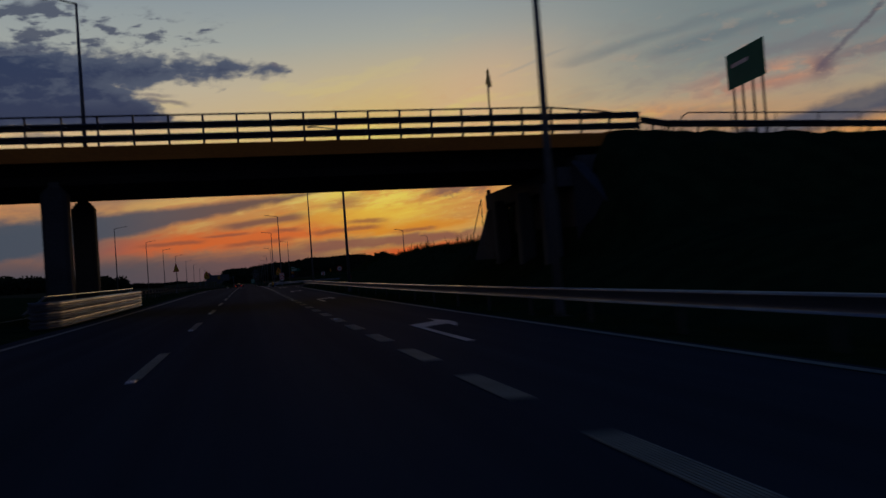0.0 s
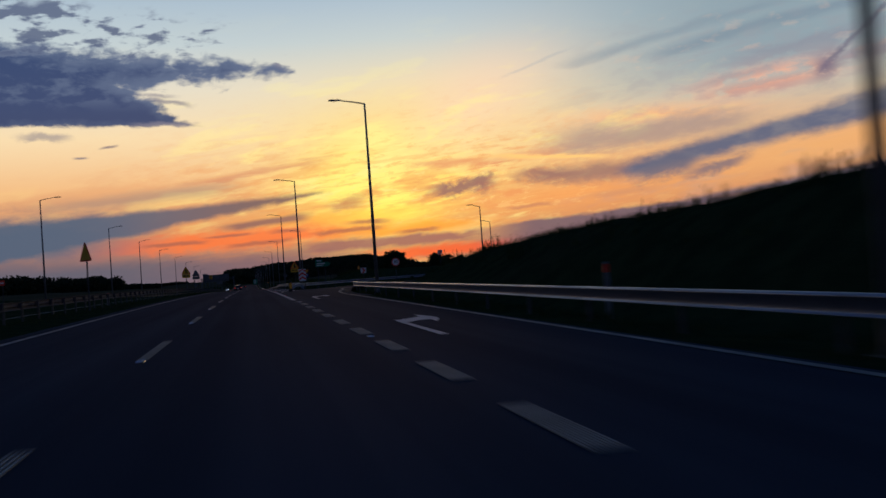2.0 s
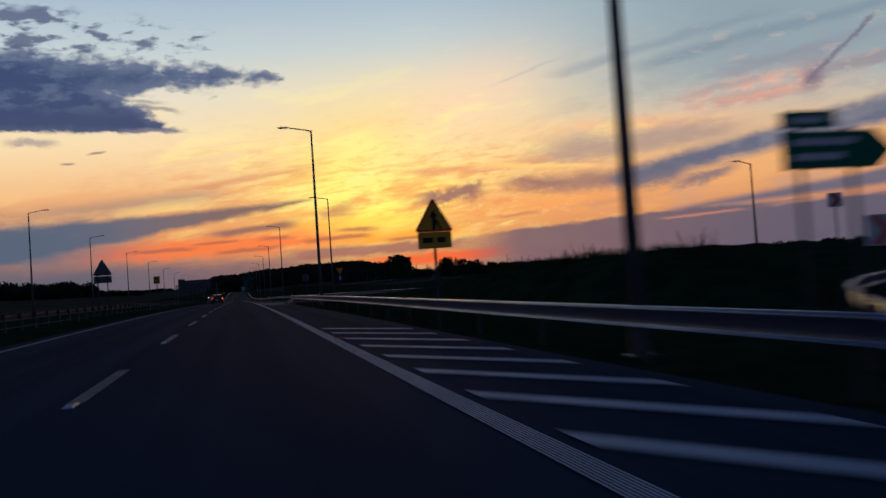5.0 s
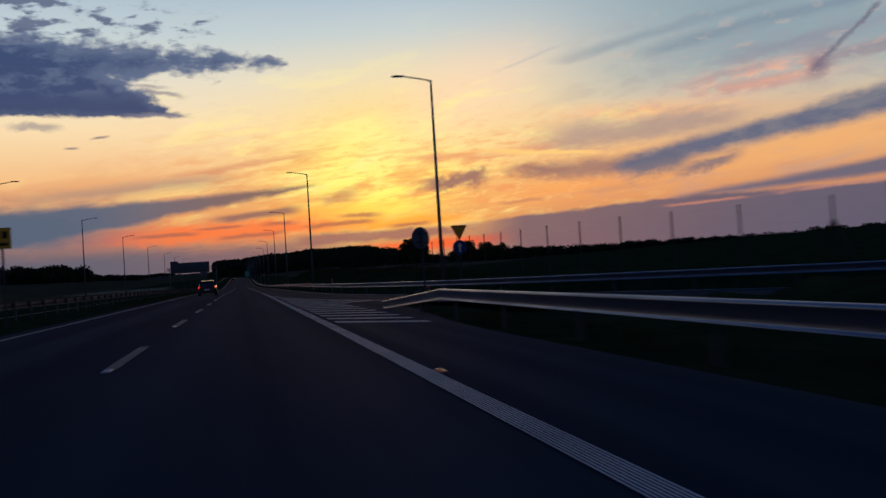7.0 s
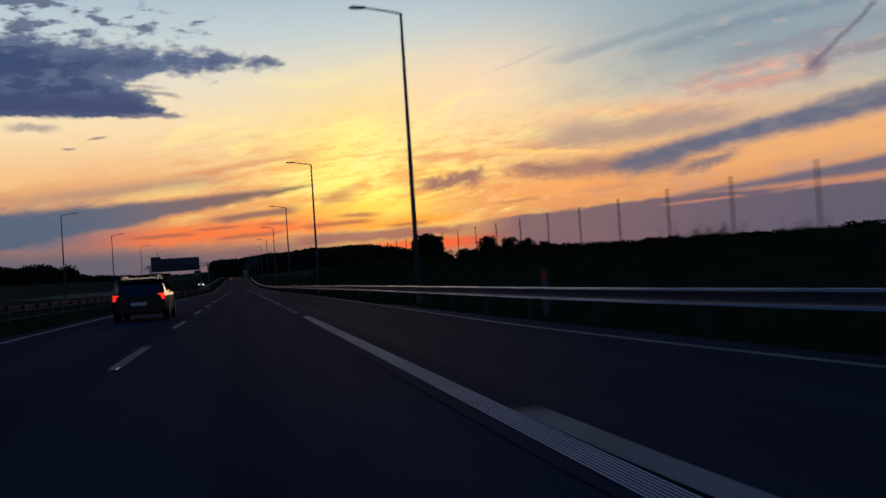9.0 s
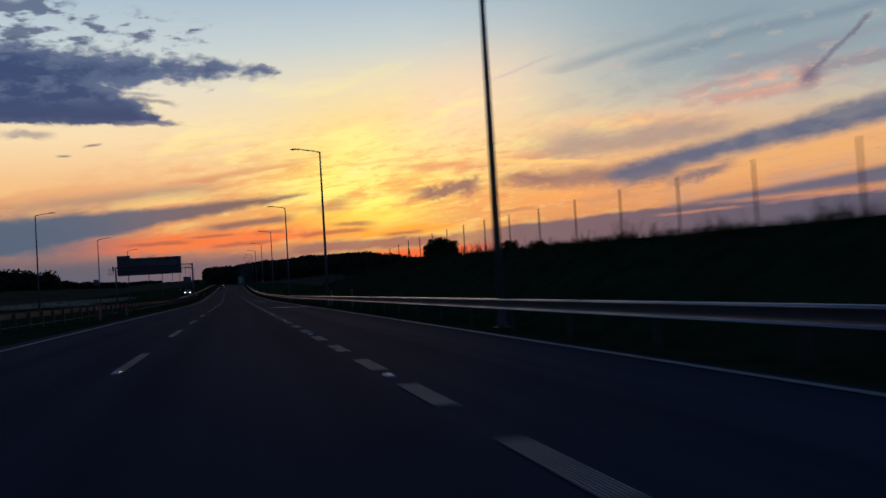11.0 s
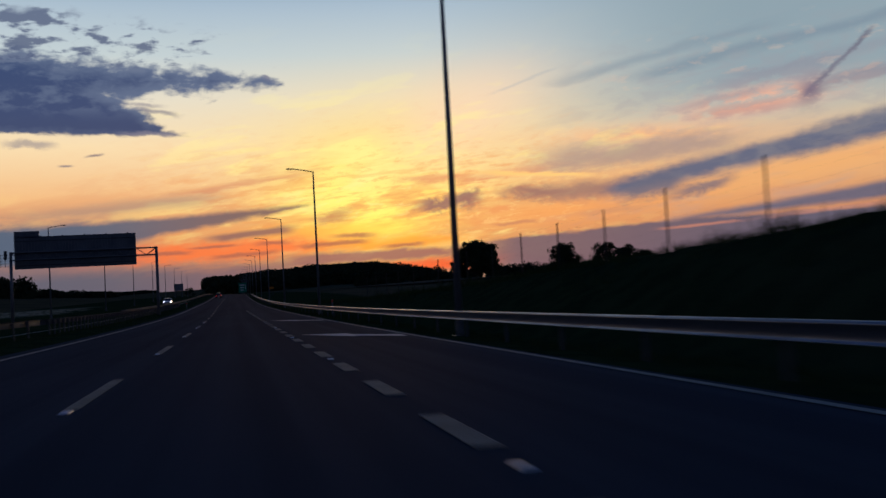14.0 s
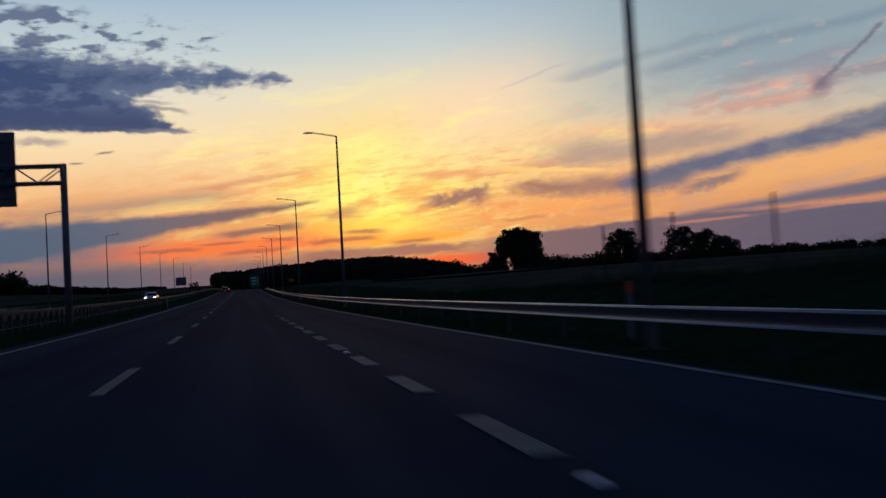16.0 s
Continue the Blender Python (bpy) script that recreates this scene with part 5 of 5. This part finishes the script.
def gantry():
    """A sign gantry over the far carriageway, seen from behind."""
    y = 514.0
    zr = float(road_z(y))
    g = thing("sign_gantry", (float(bend(y)) - 7.58, y, zr), "steel sign gantry over the far carriageway, seen from behind", "sign gantry")
    right, left = 0.0, -14.7
    for x, n in ((right, "post"), (left, "post")):
        p = part(n, Form().tube([(x, 0, -0.4), (x, 0, 7.58)], [0.17, 0.15], 14), POLE, g, smooth=True)
        part("base_plate", Form().box(x, 0, 0.02, 0.6, 0.6, 0.06, 0, 0.05), DULL_STEEL, p)
    for yy in (-0.35, 0.35):
        for z in (6.7, 7.48):
            part("chord", Form().tube([(left, yy, z), (right, yy, z)], 0.06, 8), POLE, g)
        diag = Form()
        for k in range(14):
            x0 = left + 1.05 * k
            a, b = (6.7, 7.48) if k % 2 else (7.48, 6.7)
            diag.tube([(x0, yy, a), (x0 + 1.05, yy, b)], 0.03, 6)
        part("lattice", diag, POLE, g)
    for x in (left, right):
        part("end_piece", Form().box(x, 0, 7.09, 0.12, 0.82, 0.88), POLE, g)
    b = part("board", Form().box(-8.3, 0.55, 7.47, 12.3, 0.08, 3.45), SIGN_BACK, g, "dark ribbed back of the sign board")
    rib = Form().box(0, 0, 0, 0.05, 0.06, 3.3).mesh("rib", SIGN_BACK)
    for k in range(40):
        piece("rib", rib, b, -14.3 + 0.308 * k, 0.48, 7.45)
    for z in (6.1, 7.4, 8.7):
        part("rail", Form().box(-8.3, 0.46, z, 12.1, 0.05, 0.09), DULL_STEEL, b)
    part("upper_board", Form().box(-13.2, 0.55, 9.42, 2.5, 0.08, 0.7), SIGN_BACK, g)
    for k in range(6):
        part("clamp", Form().box(-14.0 + 2.2 * k, 0.5, 9.2, 0.12, 0.1, 0.16), DULL_STEEL, b)
    # service cage outside the far post
    cage = Form()
    for k in range(5):
        cage.tube([(left - 1.4, -0.3, 6.05 + 0.3 * k), (left - 0.1, -0.3, 6.05 + 0.3 * k)], 0.02, 6)
    for d in (1.4, 0.95, 0.5):
        cage.tube([(left - d, -0.3, 6.0), (left - d, -0.3, 7.3)], 0.025, 6)
    cage.tube([(left - 0.45, -0.3, 6.8), (left - 0.45, -0.3, 7.7)], 0.16, 8)
    part("service_cage", cage, DULL_STEEL, g)


gantry()


def far_board(x, y, z, w, h, mat, label, legs=2, face=1):
    s = thing("sign_board", on_ground(x, y), label, "road sign", "road signs")
    base = float(ground_z(x, y))
    for k in range(legs):
        xx = (k + 0.5) / legs * w - w / 2
        part("post", Form().box(xx, 0.08, (z - base) / 2, 0.12, 0.12, z - base + 0.4), DULL_STEEL, s)
    b = part("panel", Form().box(0, 0, z - base, w, 0.05, h), mat, s)
    if mat is GREEN:
        for k in range(3):
            part("writing_bar", Form().box(-w * 0.08, -0.03, z - base + h * (0.28 - 0.26 * k), w * (0.6 - 0.1 * k), 0.012, h * 0.09), WHITE, b)
        part("arrow_bar", Form().box(w * 0.36, -0.03, z - base, w * 0.05, 0.012, h * 0.6), WHITE, b)


far_board(3.6, 800, 8.4, 3.2, 4.0, GREEN, "green direction board on posts beside the far road")
far_board(-25.9, 870, 11.2, 4.3, 3.4, SIGN_BACK, "dark back of a sign board beside the far road")
far_board(11.5, 700, 6.4, 1.3, 0.7, ORANGE, "small orange sign board beside the road far ahead")
far_board(-25.2, 505, 6.2, 0.9, 1.1, SIGN_BACK, "small dark sign back beyond the far carriageway", 1)
far_board(-17.4, 640, 4.6, 0.7, 0.8, SIGN_BACK, "small dark sign back in the median", 1)


# ---- marker posts and the fence ----
def marker(x, y):
    s = thing("marker_post", (x, y, float(road_z(y)) - 0.3), "white marker post with a red band behind the guardrail", "marker post", "marker posts along the road")
    part("body", Form().box(0, 0, 0.45, 0.12, 0.10, 1.6, 0, 0.03), MARKER, s)
    part("band", Form().box(0, 0, 1.10, 0.126, 0.106, 0.2, 0, 0.03), RED, s, "red reflective band")


for x, y in ((8.1, 79), (7.9, 286.5), (8.3, 388.5), (8.2, 402), (8.2, 488.5), (-7.2, 375.3), (-7.0, 386), (-7.3, 560), (-9.0, 176), (-9.0, 120)):
    marker(x, y)


def wildlife_fence():
    """Posts every 5.56 m along the crest, with strained wires; the braced ones stand 23 posts apart."""
    y0, x0 = 285.2 - 5.556 * 12, 18.3
    f = thing("wildlife_fence", on_ground(x0, y0), "tall wire wildlife fence on thin dark posts along the bank", "fence")
    z0 = float(ground_z(x0, y0))
    post = Form().tube([(0, 0, -3.9), (0, 0, 0)], [0.04, 0.035], 8).mesh("post", BARK)
    tops = []
    for k in range(52):
        y = y0 + 5.556 * k
        x = float(np.interp(y, (220, 262, 285, 320, 390, 425, 441, 468, 481, 540), (18.3, 18.4, 19.3, 19.3, 17.5, 17.3, 15.6, 15.2, 13.5, 12.6)))
        z = float(np.interp(y, (220, 230, 247, 264, 285, 330, 390, 412, 430, 445, 458, 471, 481, 500, 520), (4.45, 4.7, 5.2, 5.55, 5.95, 6.35, 7.05, 7.1, 6.6, 5.75, 5.55, 5.1, 4.5, 4.5, 4.2)))
        piece("post", post, f, x - x0, y - y0, z - z0)
        tops.append((x - x0, y - y0, z - z0))
        if k in (2, 12, 35):
            for s in (-1.3, 1.3):
                part("brace", Form().tube([(x - x0, y - y0 + s, z - z0 - 2.6), (x - x0, y - y0, z - z0 - 0.75)], 0.04, 8), BARK, f)
    for h in (-0.1, -0.45, -0.8, -1.15, -1.5, -1.8, -2.1):
        part("wire", Form().tube([(a, b, c + h) for a, b, c in tops], 0.0008, 4), DULL_STEEL, f)


wildlife_fence()


# ---- cars ----
def loft(rows):
    """A shell through rings of equal length."""
    form, n = Form(), len(rows[0])
    faces = [tuple(range(n))[::-1], tuple(range((len(rows) - 1) * n, len(rows) * n))]
    for i in range(len(rows) - 1):
        faces += [(i * n + k, i * n + (k + 1) % n, (i + 1) * n + (k + 1) % n, (i + 1) * n + k) for k in range(n)]
    return form.add([p for r in rows for p in r], faces)


def car(label, place, turn, paint, lights_on):
    """An estate car about 4.6 m long with its nose to +y."""
    c = thing("car", place, label, "car", "cars on the road", turn)

    def ring(y, w, z0, z1, tuck=0.06):
        return [(-w + tuck, y, z0), (w - tuck, y, z0), (w, y, z0 + 0.14), (w, y, z1 - 0.16), (w - 0.05, y, z1), (-w + 0.05, y, z1), (-w, y, z1 - 0.16), (-w, y, z0 + 0.14)]

    part("body", loft([ring(-2.30, 0.74, 0.34, 0.86), ring(-2.22, 0.84, 0.26, 0.98), ring(-1.2, 0.88, 0.22, 1.0), ring(0.9, 0.88, 0.22, 0.98), ring(1.7, 0.86, 0.24, 0.90), ring(2.2, 0.80, 0.26, 0.80), ring(2.32, 0.70, 0.32, 0.66)]), paint, c, smooth=False)

    def cab(y, w0, w1, z0, z1):
        return [(-w0, y, z0), (w0, y, z0), (w1, y, z1 - 0.06), (w1 - 0.08, y, z1), (-w1 + 0.08, y, z1), (-w1, y, z1 - 0.06)]

    part("cabin_glass", loft([cab(-2.16, 0.78, 0.72, 0.94, 1.0), cab(-1.82, 0.80, 0.63, 0.94, 1.40), cab(-0.4, 0.82, 0.64, 0.94, 1.46), cab(0.35, 0.82, 0.62, 0.94, 1.42), cab(1.05, 0.80, 0.74, 0.92, 0.98)]), GLASS, c, "dark windows")
    part("roof", loft([cab(-1.98, 0.68, 0.62, 1.36, 1.43), cab(-0.4, 0.67, 0.62, 1.42, 1.495), cab(0.38, 0.64, 0.58, 1.38, 1.45)]), paint, c)
    for x in (-0.56, 0.56):
        part("roof_rail", Form().tube([(x, -1.8, 1.44), (x, -1.6, 1.52), (x, 0.1, 1.53), (x, 0.3, 1.47)], 0.02, 6), CHROME, c)
    for x in (-0.70, 0.70):
        for y0, y1 in ((-1.98, -1.72), (-0.62, -0.50), (0.42, 0.98)):
            part("pillar", Form().tube([(x * 1.13, y0 - 0.12 if y0 < -1 else (y1 if y0 > 0 else y0), 0.98), (x * 0.93, y1 if y0 < 0 else y0 - 0.05, 1.42)], 0.045, 6), paint, c)
    for x in (-0.80, 0.80):
        for y in (-1.38, 1.38):
            w = part("wheel", Form().tube([(x - 0.1, y, 0.32), (x + 0.1, y, 0.32)], 0.32, 22), RUBBER, c, "black tyre")
            part("rim", Form().tube([(x + (0.104 if x > 0 else -0.104) - 0.012, y, 0.32), (x + (0.104 if x > 0 else -0.104) + 0.012, y, 0.32)], 0.21, 16), CHROME, w, "light alloy rim")
    for x in (-0.72, 0.72):
        part("tail_lamp", Form().box(x, -2.25, 0.82, 0.2, 0.09, 0.2, 0, 0.03), TAIL, c, "glowing red tail lamp")
        part("head_lamp", Form().box(x * 0.9, 2.23, 0.66, 0.26, 0.12, 0.13, 0, 0.03), HEAD if lights_on else CHROME, c, "bright white head lamp")
    part("number_plate", Form().box(0, -2.315, 0.60, 0.5, 0.02, 0.11), WHITE, c)
    part("bumper", Form().box(0, -2.26, 0.42, 1.5, 0.14, 0.2, 0, 0.05).box(0, 2.26, 0.40, 1.4, 0.14, 0.18, 0, 0.05), paint, c)
    for x in (-0.93, 0.93):
        part("mirror", Form().box(x, 0.62, 1.02, 0.2, 0.1, 0.13, 0, 0.03), paint, c)
    return c


def car_on(y, x, turn, label, paint, lights_on, z_of):
    xx = x + float(bend(y))
    car(label, (xx, y, float(z_of(xx, y)) + 0.0), turn, paint, lights_on)


car_on(297.5, -3.3, 0, "black estate car with glowing tail lamps in the passing lane", CAR_BLACK, False, lane_z)
car_on(690.0, -3.5, 0, "black estate car with glowing tail lamps far ahead", CAR_BLACK, False, lane_z)
car_on(615.0, -13.0, 180, "light car with bright head lamps on the far carriageway", CAR_SILVER, True, lambda x, y: far_lane_z(x, y) + 0.02)

# ---- trees and grass ----
def leaf_cloud(rng, centre, radii, count, size, flat=0.6):
    """Small leaf sprays scattered through an ellipsoid, denser towards its shell. Returns corner points, four a spray."""
    d = rng.normal(size=(count, 3))
    d /= np.linalg.norm(d, axis=1)[:, None]
    r = rng.uniform(0.45, 1.06, count) ** 0.7
    p = np.asarray(centre) + d * r[:, None] * np.asarray(radii)
    a = rng.normal(size=(count, 3))
    a /= np.linalg.norm(a, axis=1)[:, None]
    b = np.cross(a, rng.normal(size=(count, 3)))
    b /= np.linalg.norm(b, axis=1)[:, None]
    s = size * rng.uniform(0.5, 1.3, (count, 1))
    return np.stack([p - a * s, p - b * s * flat, p + a * s, p + b * s * flat], 1)


def quads(name, corner_sets, material):
    pts = np.concatenate(corner_sets).reshape(-1, 3)
    me = bpy.data.meshes.new(name)
    me.from_pydata(pts.tolist(), [], np.arange(len(pts)).reshape(-1, 4).tolist())
    me.materials.append(material)
    return me


def tree(x, y, height, width, seed, label, lobes=11, leaves=110, stem=0.28):
    """A broad tree: a tapered trunk, forking limbs, and a crown of uneven lobes, each a heap of leafy clumps with gaps between."""
    rng = np.random.default_rng(seed)
    t = thing("tree", on_ground(x, y), label, "tree", "field trees")
    low = height * stem
    trunk = Form().tube([(0, 0, -0.4), (0.1, 0, low * 0.5), (0.0, 0.15, low * 1.1), (0.2, 0.1, height * 0.6)], [width * 0.035, width * 0.028, width * 0.024, width * 0.010], 10)
    part("trunk", trunk, BARK, t, smooth=True)
    sets = []
    for k in range(lobes):
        ang = 2.4 * k + rng.normal(0, 0.3)
        up = (k + 0.5) / lobes
        big = width * rng.uniform(0.15, 0.235)
        reach = (width / 2 - big * 0.9) * math.sqrt(max(0.06, 1 - (1.35 * up - 0.35) ** 2)) * rng.uniform(0.78, 1.08)
        c = Vector((reach * math.cos(ang), reach * math.sin(ang), low + (height - low - big * 0.8) * up + big * 0.25))
        part("limb", Form().tube([(0.05, 0.05, low * rng.uniform(0.8, 1.1)), (c.x * 0.5, c.y * 0.5, (low + c.z) * 0.5), tuple(c)], [width * 0.014, width * 0.009, width * 0.004], 6), BARK, t)
        sets.append(leaf_cloud(rng, c, (big * 0.8, big * 0.8, big * 0.6), leaves, width * 0.03, 0.8))
        for _ in range(13):
            d = rng.normal(size=3)
            d /= np.linalg.norm(d)
            r = big * rng.uniform(0.22, 0.46)
            p = np.asarray(c) + d * np.array([1, 1, 0.78]) * big * rng.uniform(0.6, 0.98)
            sets.append(leaf_cloud(rng, p, (r, r, r * 0.8), leaves, width * 0.0125, 0.7))
    part("crown", quads("crown", sets, LEAF), LEAF, t, "dark leafy crown")
    return t


tree(130.2, 893.0, 20.5, 29.0, 11, "broad dark oak standing alone in the field", 20, 110, 0.12)
tree(156.0, 829.0, 15.0, 19.0, 12, "rounded dark tree in the field", 12, 100, 0.06)
tree(155.0, 774.0, 12.6, 16.0, 13, "low spreading dark tree beside the field", 11, 100, 0.03)
tree(166.0, 778.0, 11.0, 15.0, 14, "low spreading dark tree beside the field", 11, 100, 0.03)
tree(182.0, 792.0, 9.0, 15.0, 15, "bushy dark tree at the field edge", 10, 90, 0.03)
tree(-22.4, 900.0, 4.9, 6.5, 17, "small round dark tree beside the far carriageway", 6, 60, 0.1)
tree(214.0, 985.0, 14.0, 17.0, 16, "rounded dark tree far across the field", 9, 80, 0.08)


def woods():
    rng = np.random.default_rng(21)
    spots = []
    for y in np.arange(40, 2600, 8.5):
        tall = float(np.interp(y, (0, 350, 650, 1000, 1110, 1165, 1208, 1250, 1400, 1450, 1600, 1850), (1.16, 1.1, 0.88, 0.92, 1.0, 0.82, 0.80, 0.58, 0.55, 0.46, 0.50, 0.36)))
        spots.append((-166 + rng.normal(0, 7) - 14 * math.sin(y / 90), y, rng.uniform(11, 16) * tall, rng.uniform(9, 14)))
        if rng.uniform() < 0.5:
            spots.append((-182 + rng.normal(0, 6), y, rng.uniform(12, 17) * tall, rng.uniform(9, 13)))
    # the wood on the rise ahead, down to the field at its foot
    for row, y in enumerate((1720, 1790, 1860, 1930, 2000, 2070, 2130, 2180, 2225, 2250, 2272)):
        last = row > 7
        for x in np.arange(-52 + 3.0 * (10 - row), 296 if not last else 306, 8.5 if last else 11.5):
            spots.append((x + rng.normal(0, 2.5), y + rng.normal(0, 8), (19 + 3.5 * math.sin(x / 31) ** 2) * rng.uniform(0.82, 1.08), rng.uniform(15, 26)))
    for x in np.arange(306, 460, 8.0):
        spots.append((x + rng.normal(0, 2), 2270 + rng.normal(0, 9), rng.uniform(11, 14), rng.uniform(12, 18)))
    line = [(128, 1345), (168, 1320), (190, 1305), (206, 1300), (245, 1300), (280, 1300), (345, 1290), (430, 1190), (560, 1030), (700, 850), (800, 640), (850, 430), (860, 200)]
    for (x0, y0), (x1, y1) in zip(line, line[1:]):
        n = int(math.hypot(x1 - x0, y1 - y0) / 5.0)
        for k in range(n):
            x = x0 + (x1 - x0) * k / n
            swell = 0.92 + 0.13 * math.sin((x + y0) / 60) if x > 345 else 1.0
            tall = float(np.interp(x, (128, 168, 204, 212, 240, 275, 345, 430), (8, 8.5, 12, 11, 13.5, 16, 14.5, 12.6)))
            spots.append((x + rng.normal(0, 4), y0 + (y1 - y0) * k / n + rng.normal(0, 8), tall * swell * rng.uniform(0.84, 1.06), rng.uniform(9, 14)))
    sets = []
    for x, y, h, w in spots:
        z = float(ground_z(x, y))
        near = x < -100 and y < 900
        sets.append(leaf_cloud(rng, (x, y, z + h * 0.52), (w * 0.70, w * 0.70, h * 0.48), 300 if near else 260, w * (0.085 if near else 0.085), 0.8))
        sets.append(leaf_cloud(rng, (x, y, z + h * 0.3), (w * 0.55, w * 0.55, h * 0.34), 40, w * 0.30, 0.9))
    tagged(new("woods", quads("woods", sets, WOODS)), "dark woods along the horizon", "woods", kind="stuff")


woods()


def tufts(name, spots, rng, height, spread_by, blades, label):
    """Grass blades and weeds: narrow upright leaves that lean every way."""
    sets = []
    for x, y, z, h in spots:
        n = blades
        bx, by = x + rng.normal(0, spread_by, n), y + rng.normal(0, spread_by, n)
        hh = h * rng.uniform(0.5, 1.15, n) * height
        lx, ly = rng.normal(0, 0.28, n) * hh, rng.normal(0, 0.28, n) * hh
        w = 0.012 + 0.02 * hh
        a = rng.uniform(0, math.pi, n)
        dx, dy = np.cos(a) * w, np.sin(a) * w
        zb = np.full(n, z - 0.04)
        sets.append(np.stack([np.stack([bx - dx, by - dy, zb], 1), np.stack([bx + dx, by + dy, zb], 1),
                              np.stack([bx + lx + dx * 0.3, by + ly + dy * 0.3, zb + hh], 1), np.stack([bx + lx - dx * 0.3, by + ly - dy * 0.3, zb + hh], 1)], 1))
    tagged(new(name, quads(name, sets, BLADES)), label, "grass", kind="stuff")


def plant_grass():
    rng = np.random.default_rng(8)
    spots = []
    for y in np.arange(44, 560, 0.55):
        u = rng.uniform(11.5, 16.5)
        x = u + float(bend(y))
        if 125 < y < 164 or (196 < y < 262):
            continue
        big = 1.0 + 1.4 * (rng.uniform() < 0.07)
        spots.append((x, y, float(ground_z(x, y)), big))
    for y in np.arange(44, 560, 0.33):
        if 125 < y < 164 or (196 < y < 262):
            continue
        x = rng.uniform(13.2, 15.6) + float(bend(y))
        spots.append((x, y, float(ground_z(x, y)), rng.choice((0.7, 0.9, 1.1, 1.9), p=(0.4, 0.35, 0.2, 0.05))))
    tufts("bank_grass", spots, rng, 0.32, 0.35, 22, "tall dark grass and weeds along the bank")
    spots = []
    for y in np.arange(4, 560, 0.5):
        if 122 < y < 150 or 228 < y < 266:
            continue
        low = 5.9 if not 150 <= y <= 228 else 4.5
        for _ in range(2):
            x = rng.uniform(low + 0.1, low + 2.2) + float(bend(y))
            spots.append((x, y, float(ground_z(x, y)), 1.0))
        x = rng.uniform(-9.8, -6.3) + float(bend(y))
        if not 36 < y < 48:
            spots.append((x, y, float(ground_z(x, y)), 0.9))
    tufts("verge_grass", spots, rng, 0.20, 0.22, 12, "short dark grass along the verges")
    spots = []
    for y in np.arange(28, 60, 0.22):
        x = rng.uniform(16, 32)
        spots.append((x, y, float(ground_z(x, y)), 1.2))
    tufts("slope_grass", spots, rng, 0.3, 0.4, 16, "rough grass on the approach bank")


plant_grass()
